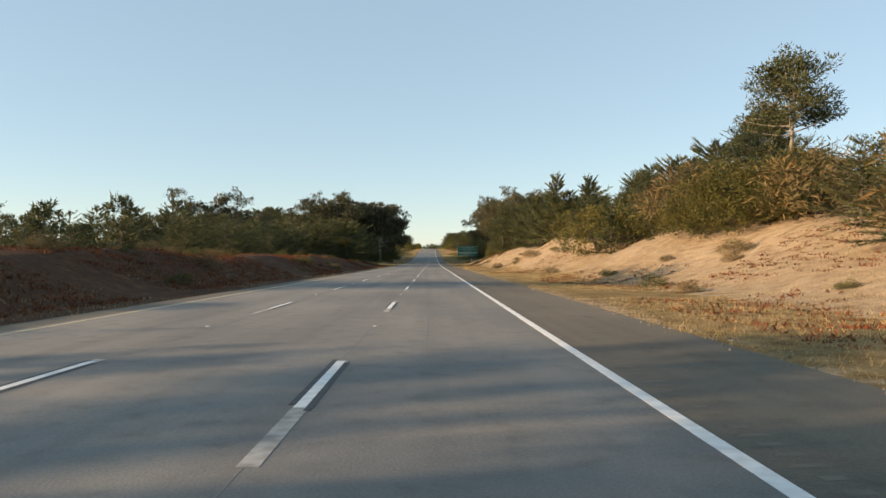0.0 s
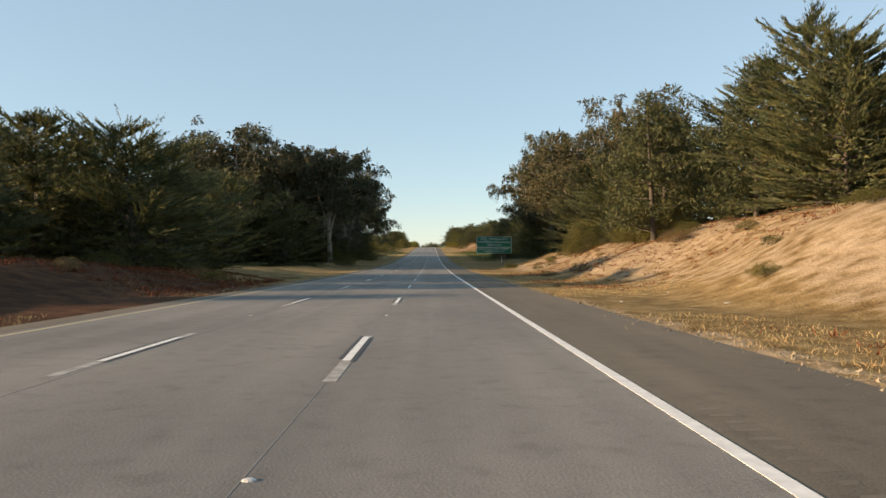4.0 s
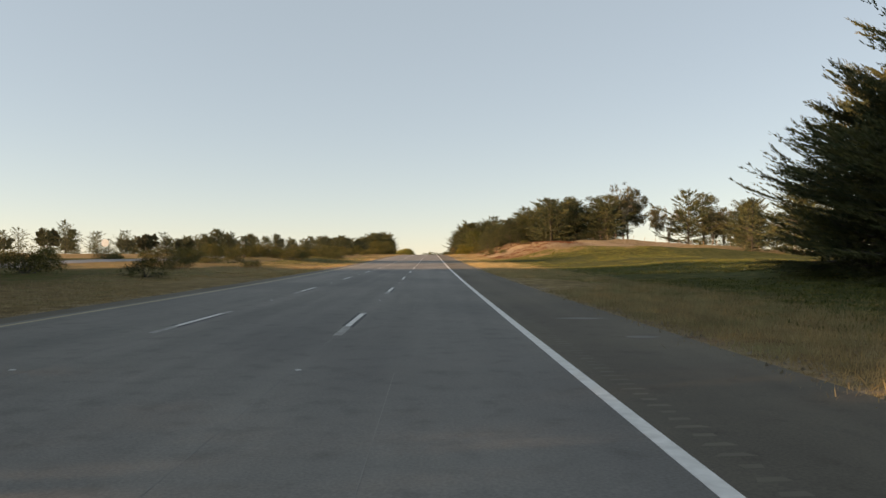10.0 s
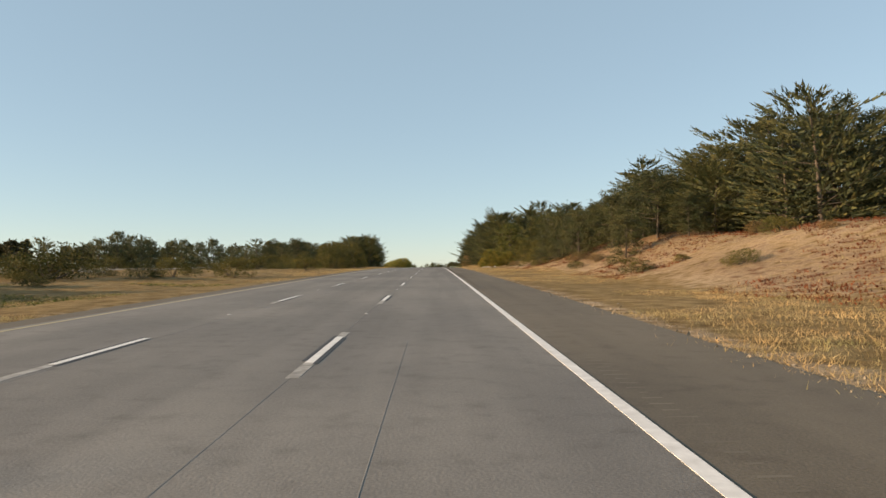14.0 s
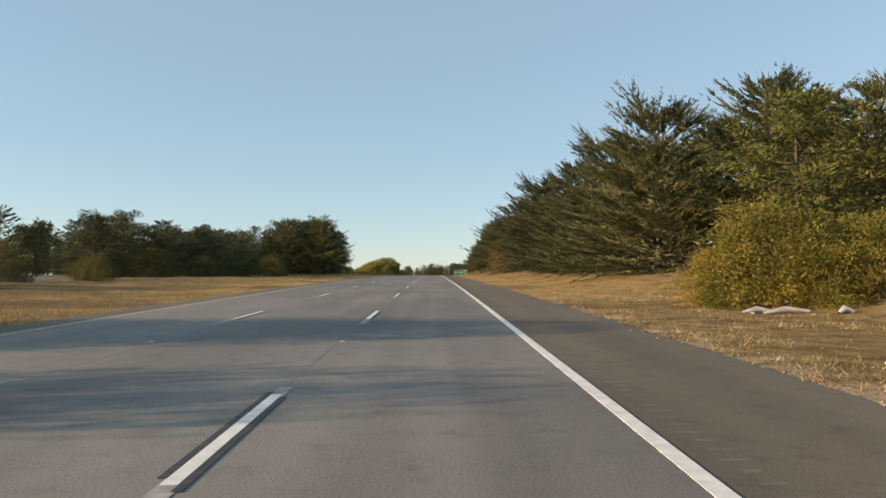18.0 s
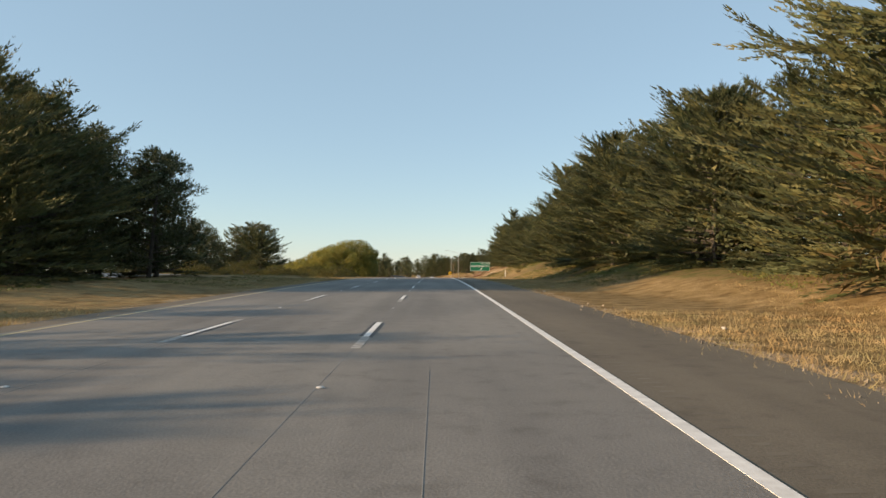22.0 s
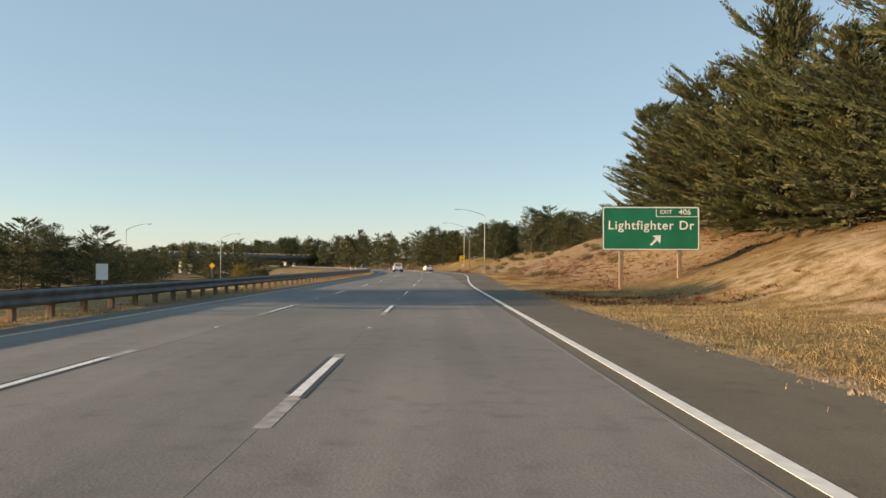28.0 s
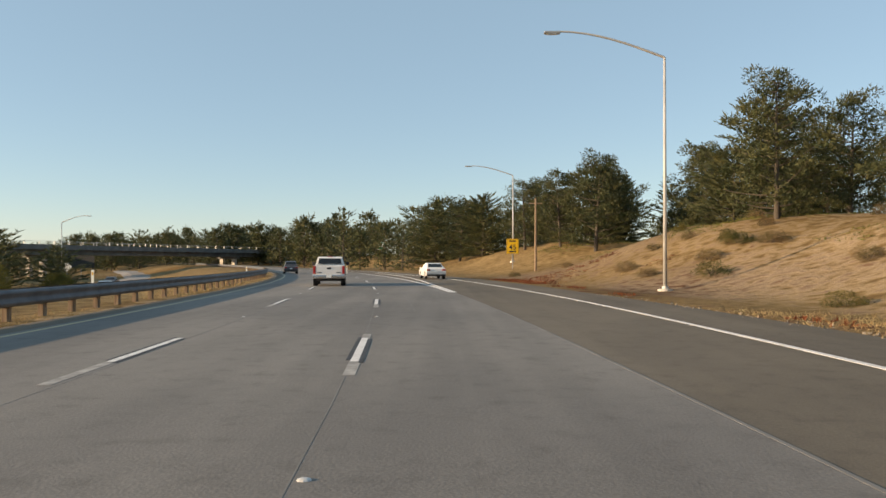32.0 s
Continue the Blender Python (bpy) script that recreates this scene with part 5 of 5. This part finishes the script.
for t_ in (0.36, 0.70):
    for dx in (-2.6, 2.6):
        part("pier", box_bm(1.5, 1.1, 8.4, (dx, L * t_, -6.2), 0.12), M_PIER, bridge, "pale concrete pier")
    part("pier_cap", box_bm(8.4, 1.4, 0.9, (0, L * t_, -2.4), 0.08), M_BRIDGE_SHADED, bridge)
ab = bmesh.new()
for v in ((-5.5, L - 16, -8.6), (5.5, L - 16, -8.6), (-5.5, L - 2, -2.1), (5.5, L - 2, -2.1), (-5.5, L + 4, -2.1), (5.5, L + 4, -2.1), (-5.5, L + 4, -8.8), (5.5, L + 4, -8.8)):
    ab.verts.new(v)
ab.verts.ensure_lookup_table()
for f in ((0, 1, 3, 2), (2, 3, 5, 4), (4, 5, 7, 6), (0, 2, 4, 6), (1, 7, 5, 3), (0, 6, 7, 1)):
    ab.faces.new([ab.verts[i] for i in f])
bmesh.ops.recalc_face_normals(ab, faces=ab.faces[:])
part("abutment", ab, M_PIER, bridge, "sloping pale concrete abutment")
tagged(bridge, "grey concrete road bridge on pale piers with metal railings", "bridge")


def fence(pts, step, label, rails=(0.45, 1.0), h=1.25, mat=M_FENCE):
    root = new("wire_fence")
    pts = [np.array(p, float) for p in pts]
    tops = []
    for a, b in zip(pts, pts[1:]):
        n = max(1, int(np.linalg.norm(b - a) / step))
        for k in range(n):
            p = a + (b - a) * k / n
            z = ground_at(*p)
            o = part("post", cyl_bm(0.045, 0.035, h + 0.4, (p[0], p[1], z - 0.4), 7), mat, root)
            tops.append((p[0], p[1], z))
    for r in rails:
        V, F = tube([(x, y, z + r) for x, y, z in tops], [0.006] * len(tops), 4)
        link_part("wire", mesh_of("wire", V, F, M_GALV), root)
    return tagged(root, label, "fence")


fence([(34, 505), (44, 474), (62, 446), (92, 420)], 3.0, "low timber post and wire fence over the meadow")
fence([(27, 812), (25.5, 838), (27, 862)], 2.2, "brown post fence under the cypresses", (0.4, 0.8, 1.2), 1.5)
fence([(31, 950), (32, 985), (33, 1018)], 2.5, "post and wire fence along the ridge", (0.5, 1.1), 1.4)
for x, y, h in ((9.2, 1052, 8),):
    root = new("utility_pole")
    part("pole", cyl_bm(0.14, 0.1, h, (x, y, ground_at(x, y) - 0.3), 9), M_POSTWOOD, root)
    part("crossarm", box_bm(1.4, 0.1, 0.12, (x, y, ground_at(x, y) + h - 0.8), 0.01), M_POSTWOOD, root)
    tagged(root, "thin weathered utility pole", "utility pole")

# loose stones and litter on the verge
lrng = np.random.default_rng(17)
for k, (x, y) in enumerate([(lrng.uniform(5.8, 13), lrng.uniform(30, 300)) for _ in range(22)] + [(lrng.uniform(6, 14), lrng.uniform(545, 615)) for _ in range(14)] + [(lrng.uniform(5.8, 9), lrng.uniform(615, 800)) for _ in range(9)]):
    b = bmesh.new()
    bmesh.ops.create_icosphere(b, subdivisions=1, radius=1.0)
    sx_, sy_, sz_ = lrng.uniform(0.04, 0.13), lrng.uniform(0.04, 0.1), lrng.uniform(0.02, 0.05)
    for v in b.verts:
        v.co = Vector((v.co.x * sx_, v.co.y * sy_, v.co.z * sz_)) * lrng.uniform(0.75, 1.25)
    bmesh.ops.translate(b, vec=(x, y, ground_at(x, y) + sz_ * 0.5), verts=b.verts[:])
    tagged(part("litter", b, M_STONE), "small pale scrap lying on the dry verge", "litter", "scraps on the verge")
for x, y, l in ((11.3, 580, 1.5), (10.6, 580.4, 1.1), (12.6, 579, 0.5)):
    V, F = tube([(x - l / 2, y, ground_at(x - l / 2, y) + 0.03), (x, y + 0.15, ground_at(x, y) + 0.14), (x + l / 2, y + 0.1, ground_at(x + l / 2, y) + 0.04)], [0.05, 0.11, 0.06], 8)
    tagged(link_part("fallen_log", mesh_of("fallen_log", V, F, M_STONE, True)), "bleached log lying under the bushes", "log")

# repairs in the paving
for x, y, w_, l_ in ((-3.1, 600.5, 2.3, 2.9), (-3.4, 118, 2.6, 1.6), (-2.6, 533, 0.7, 0.8), (-3.0, 671, 1.2, 0.5), (-2.5, 905, 2.0, 1.2)):
    nseg = 14
    ring_ = [(x + w_ / 2 * math.copysign(abs(math.cos(a)) ** 0.45, math.cos(a)) * lrng.uniform(0.9, 1.05), y + l_ / 2 * math.copysign(abs(math.sin(a)) ** 0.45, math.sin(a)) * lrng.uniform(0.9, 1.05), 0.0035) for a in np.linspace(0, 2 * np.pi, nseg, endpoint=False)]
    ring_ = [(px_, py_, pz_ + float(grade(py_))) for px_, py_, pz_ in ring_]
    link_part("patch", mesh_of("patch", ring_, [tuple(range(nseg))], M_PATCH), road, "tan repaired patch")
for x, y, w_, l_ in ((4.0, 331, 1.4, 0.5), (4.3, 327, 0.8, 0.4), (3.6, 70, 0.7, 0.3), (3.9, 62, 0.8, 0.3)):
    ring_ = [(x + w_ / 2 * math.cos(a) * lrng.uniform(0.6, 1.1), y + l_ / 2 * math.sin(a) * lrng.uniform(0.6, 1.1), -0.002) for a in np.linspace(0, 2 * np.pi, 12, endpoint=False)]
    ring_ = [(px_, py_, pz_ + float(grade(py_))) for px_, py_, pz_ in ring_]
    link_part("tar_stain", mesh_of("tar_stain", ring_, [tuple(range(12))], M_SEAL), bpy.data.objects["shoulder_right"], "black tar stain")
# gore stripes where the exit parts
for off0, off1 in ((2.3, 1.9), (2.5, 4.4)):
    line("gore_line", lambda y, a=off0, b=off1: a + (b - a) * smooth((y - 1012) / 60), 0.2, 1012, 1075, M_WHITE, "white painted gore line", z=0.004, step=4.0)

# ---- vehicles ----
M_CARWHITE = simple("white_car_paint", (0.74, 0.73, 0.7), (0.8, 0.79, 0.76), 0.6, 0.25)
M_CARGREY = simple("dark_car_paint", (0.05, 0.05, 0.055), (0.08, 0.08, 0.085), 0.6, 0.28)
M_GLASSDARK = simple("tinted_glass", (0.012, 0.014, 0.016), (0.022, 0.025, 0.028), 1, 0.06)
M_TYRE = simple("tyre_rubber", (0.012, 0.012, 0.012), (0.03, 0.03, 0.03), 6, 0.9)
M_RIM = simple("wheel_rim", (0.35, 0.35, 0.36), (0.5, 0.5, 0.5), 3, 0.35, 0.8)
M_CHROME = simple("chrome", (0.55, 0.55, 0.55), (0.68, 0.68, 0.68), 3, 0.18, 0.95)
M_REDLAMP = simple("red_lamp_lens", (0.32, 0.012, 0.012), (0.45, 0.03, 0.025), 3, 0.2)
M_TRIM = simple("black_trim", (0.012, 0.012, 0.013), (0.03, 0.03, 0.03), 4, 0.6)
M_HEAD, nt_h, bs_h = material("lit_headlamp", 0.2)
bs_h.inputs["Emission Color"].default_value = (1.0, 0.95, 0.85, 1)
bs_h.inputs["Emission Strength"].default_value = 14.0
bs_h.inputs["Base Color"].default_value = (0.9, 0.9, 0.88, 1)


def hull(profile, width, narrow, bevel=0.04):
    """A body drawn out across its width from a side outline of (y, z); narrow gives its width share at each height."""
    b = bmesh.new()
    ls = [b.verts.new((-width / 2 * narrow(z), y, z)) for y, z in profile]
    rs = [b.verts.new((width / 2 * narrow(z), y, z)) for y, z in profile]
    b.faces.new(ls)
    b.faces.new(rs[::-1])
    for i in range(len(profile)):
        j = (i + 1) % len(profile)
        b.faces.new((ls[j], ls[i], rs[i], rs[j]))
    bmesh.ops.recalc_face_normals(b, faces=b.faces[:])
    bmesh.ops.bevel(b, geom=b.edges[:], offset=bevel, segments=2, profile=0.6, affect='EDGES', clamp_overlap=True)
    return b


def wheel(root, x, y, r, w):
    rot = Matrix.Rotation(radians(90), 4, 'Y')
    b = cyl_bm(r, r, w, (x - w / 2, y, r), 24, rot)
    bmesh.ops.bevel(b, geom=[e for e in b.edges if len(e.link_faces) == 2 and any(len(f.verts) > 4 for f in e.link_faces)], offset=0.03, segments=2, affect='EDGES')
    ty = part("tyre", b, M_TYRE, root, smooth=False)
    s_ = 1 if x > 0 else -1
    part("rim", cyl_bm(r * 0.62, r * 0.55, 0.02, (x + s_ * w / 2 - (0.0 if s_ > 0 else 0.02), y, r), 18, rot), M_RIM, ty)


def pickup(m):
    root = new("pickup_truck")
    part("body", hull([(0.05, 0.58), (0.0, 0.75), (0.0, 1.27), (0.08, 1.31), (4.15, 1.31), (4.35, 1.27), (5.55, 1.16), (5.78, 1.0), (5.82, 0.62), (5.6, 0.45), (0.3, 0.48)], 2.0, lambda z: 0.96 if z > 1.2 else 1.0), M_CARWHITE, root)
    cab = part("cab", hull([(1.98, 1.28), (2.1, 1.78), (2.3, 1.88), (3.4, 1.88), (3.65, 1.82), (4.4, 1.28)], 1.92, lambda z: 0.82 if z > 1.6 else 1.0, 0.05), M_CARWHITE, root)
    part("rear_window", hull([(1.96, 1.42), (2.045, 1.76), (2.09, 1.76), (2.02, 1.42)], 1.5, lambda z: 0.93 if z > 1.6 else 1.0, 0.004), M_GLASSDARK, cab, "dark tinted glass")
    for sx_ in (-1, 1):
        part("side_window", hull([(2.35, 1.40), (2.5, 1.76), (3.5, 1.76), (4.0, 1.40)], 0.03, lambda z: 1.0, 0.004), M_GLASSDARK, cab).matrix_basis = Matrix.Translation((sx_ * 0.895, 0, 0)) @ Matrix.Rotation(radians(-sx_ * 14), 4, 'Y') @ Matrix.Translation((sx_ * 0.37, 0, 0.03))
    part("bed_cover", box_bm(1.72, 1.8, 0.03, (0, 1.05, 1.325), 0.01), M_TRIM, root, "black bed cover")
    gate = part("tailgate", box_bm(1.56, 0.05, 0.56, (0, -0.012, 0.99), 0.02), M_CARWHITE, root)
    part("handle", box_bm(0.26, 0.02, 0.11, (0, -0.045, 1.13), 0.01), M_TRIM, gate, "black handle")
    for x in (-0.6, 0.6):
        part("badge", box_bm(0.3, 0.012, 0.05, (x, -0.042, 0.86)), M_TRIM, gate)
    part("bumper", box_bm(1.98, 0.16, 0.2, (0, -0.06, 0.62), 0.04), M_CHROME, root, "chrome rear bumper")
    part("plate", box_bm(0.32, 0.012, 0.16, (0, -0.148, 0.63)), M_SIGNWHITE, root, "plain pale number plate")
    part("hitch", box_bm(0.09, 0.2, 0.08, (0, -0.1, 0.45), 0.01), M_TRIM, root)
    part("underbody", box_bm(1.5, 4.8, 0.2, (0, 2.7, 0.42), 0.03), M_TRIM, root)
    for sx_ in (-1, 1):
        part("tail_lamp", box_bm(0.16, 0.08, 0.5, (sx_ * 0.9, -0.005, 1.03), 0.02), M_REDLAMP, root, "red tail lamp")
        mr = part("mirror", box_bm(0.26, 0.14, 0.22, (sx_ * 1.13, 3.85, 1.42), 0.04), M_TRIM, root)
        for y in (1.15, 4.75):
            wheel(root, sx_ * 0.86, y, 0.4, 0.27)
            part("wheel_arch", cyl_bm(0.47, 0.47, 0.015, (sx_ * 0.998 - 0.0075, y, 0.42), 22, Matrix.Rotation(radians(90), 4, 'Y')), M_TRIM, root)
    part("roof_lamp", box_bm(0.3, 0.06, 0.04, (0, 2.2, 1.885), 0.01), M_REDLAMP, root)
    root.matrix_basis = m
    return tagged(root, "white pickup truck with a black bed cover and red tail lamps", "pickup truck")


def sedan(m, paint, label, lit=False, tall=0.0, name="car"):
    root = new(name)
    part("body", hull([(0.08, 0.35), (0.0, 0.6), (0.06, 0.95), (0.7, 1.02), (3.3, 0.98), (4.3, 0.86), (4.62, 0.66), (4.62, 0.4), (4.4, 0.28), (0.3, 0.28)], 1.82, lambda z: 0.94 if z > 0.9 else 1.0, 0.07), paint, root)
    cab = part("cabin", hull([(0.45, 0.96), (1.15, 1.40 + tall), (1.5, 1.46 + tall), (2.4, 1.46 + tall), (2.7, 1.40 + tall), (3.55, 0.95)], 1.66, lambda z: 0.78 if z > 1.2 else 1.0, 0.05), paint, root)
    part("rear_window", hull([(0.60, 1.08), (1.08, 1.38 + tall), (1.12, 1.36 + tall), (0.66, 1.06)], 1.32, lambda z: 0.86 if z > 1.2 else 1.0, 0.004), M_GLASSDARK, cab, "dark tinted glass")
    part("windscreen", hull([(3.36, 1.08), (2.80, 1.38 + tall), (2.76, 1.36 + tall), (3.30, 1.06)], 1.32, lambda z: 0.86 if z > 1.2 else 1.0, 0.004), M_GLASSDARK, cab, "dark tinted glass")
    part("bumper", box_bm(1.7, 0.08, 0.14, (0, 0.03, 0.36), 0.03), M_TRIM, root)
    part("plate", box_bm(0.32, 0.012, 0.15, (0, -0.012, 0.72)), M_SIGNWHITE, root, "plain pale number plate")
    for sx_ in (-1, 1):
        part("tail_lamp", box_bm(0.3, 0.1, 0.15, (sx_ * 0.7, 0.03, 0.83), 0.03), M_REDLAMP, root, "red tail lamp")
        part("head_lamp", box_bm(0.28, 0.1, 0.13, (sx_ * 0.66, 4.58, 0.66), 0.03), M_HEAD if lit else M_CHROME, root)
        part("mirror", box_bm(0.17, 0.1, 0.12, (sx_ * 0.98, 3.0, 1.0), 0.03), paint, root)
        for y in (0.95, 3.72):
            wheel(root, sx_ * 0.8, y, 0.33, 0.2)
            part("wheel_arch", cyl_bm(0.38, 0.38, 0.012, (sx_ * 0.908 - 0.006, y, 0.34), 20, Matrix.Rotation(radians(90), 4, 'Y')), M_TRIM, root)
    root.matrix_basis = m
    return tagged(root, label, "car")


def lane_pose(off, y):
    return pose(off - float(shift(y)), y, grade(y), slope(y), 0, math.degrees(math.atan(float(shift(y + 2) - shift(y)) / 2)))


pickup(lane_pose(-4.2, 1021))
sedan(lane_pose(5.2, 1040), M_CARWHITE, "white four-door car in the exit lane")
sedan(lane_pose(-7.6, 1070), M_CARGREY, "dark grey car in the passing lane", tall=0.22)
for x, y, paint in ((-44.5, 1056, M_CARGREY), (-50.5, 1072, M_CARWHITE), (-80, 1098, M_CARGREY)):
    yy = y
    c = -34 - float(shift(yy))
    sedan(pose(c + (2.0 if x > -60 else -2.0), yy, ground_at(c, yy) + 0.28, 0, 0, 180 + math.degrees(math.atan(float(shift(yy + 2) - shift(yy)) / 2))), paint, "oncoming car with its headlamps lit on the far carriageway", lit=True)
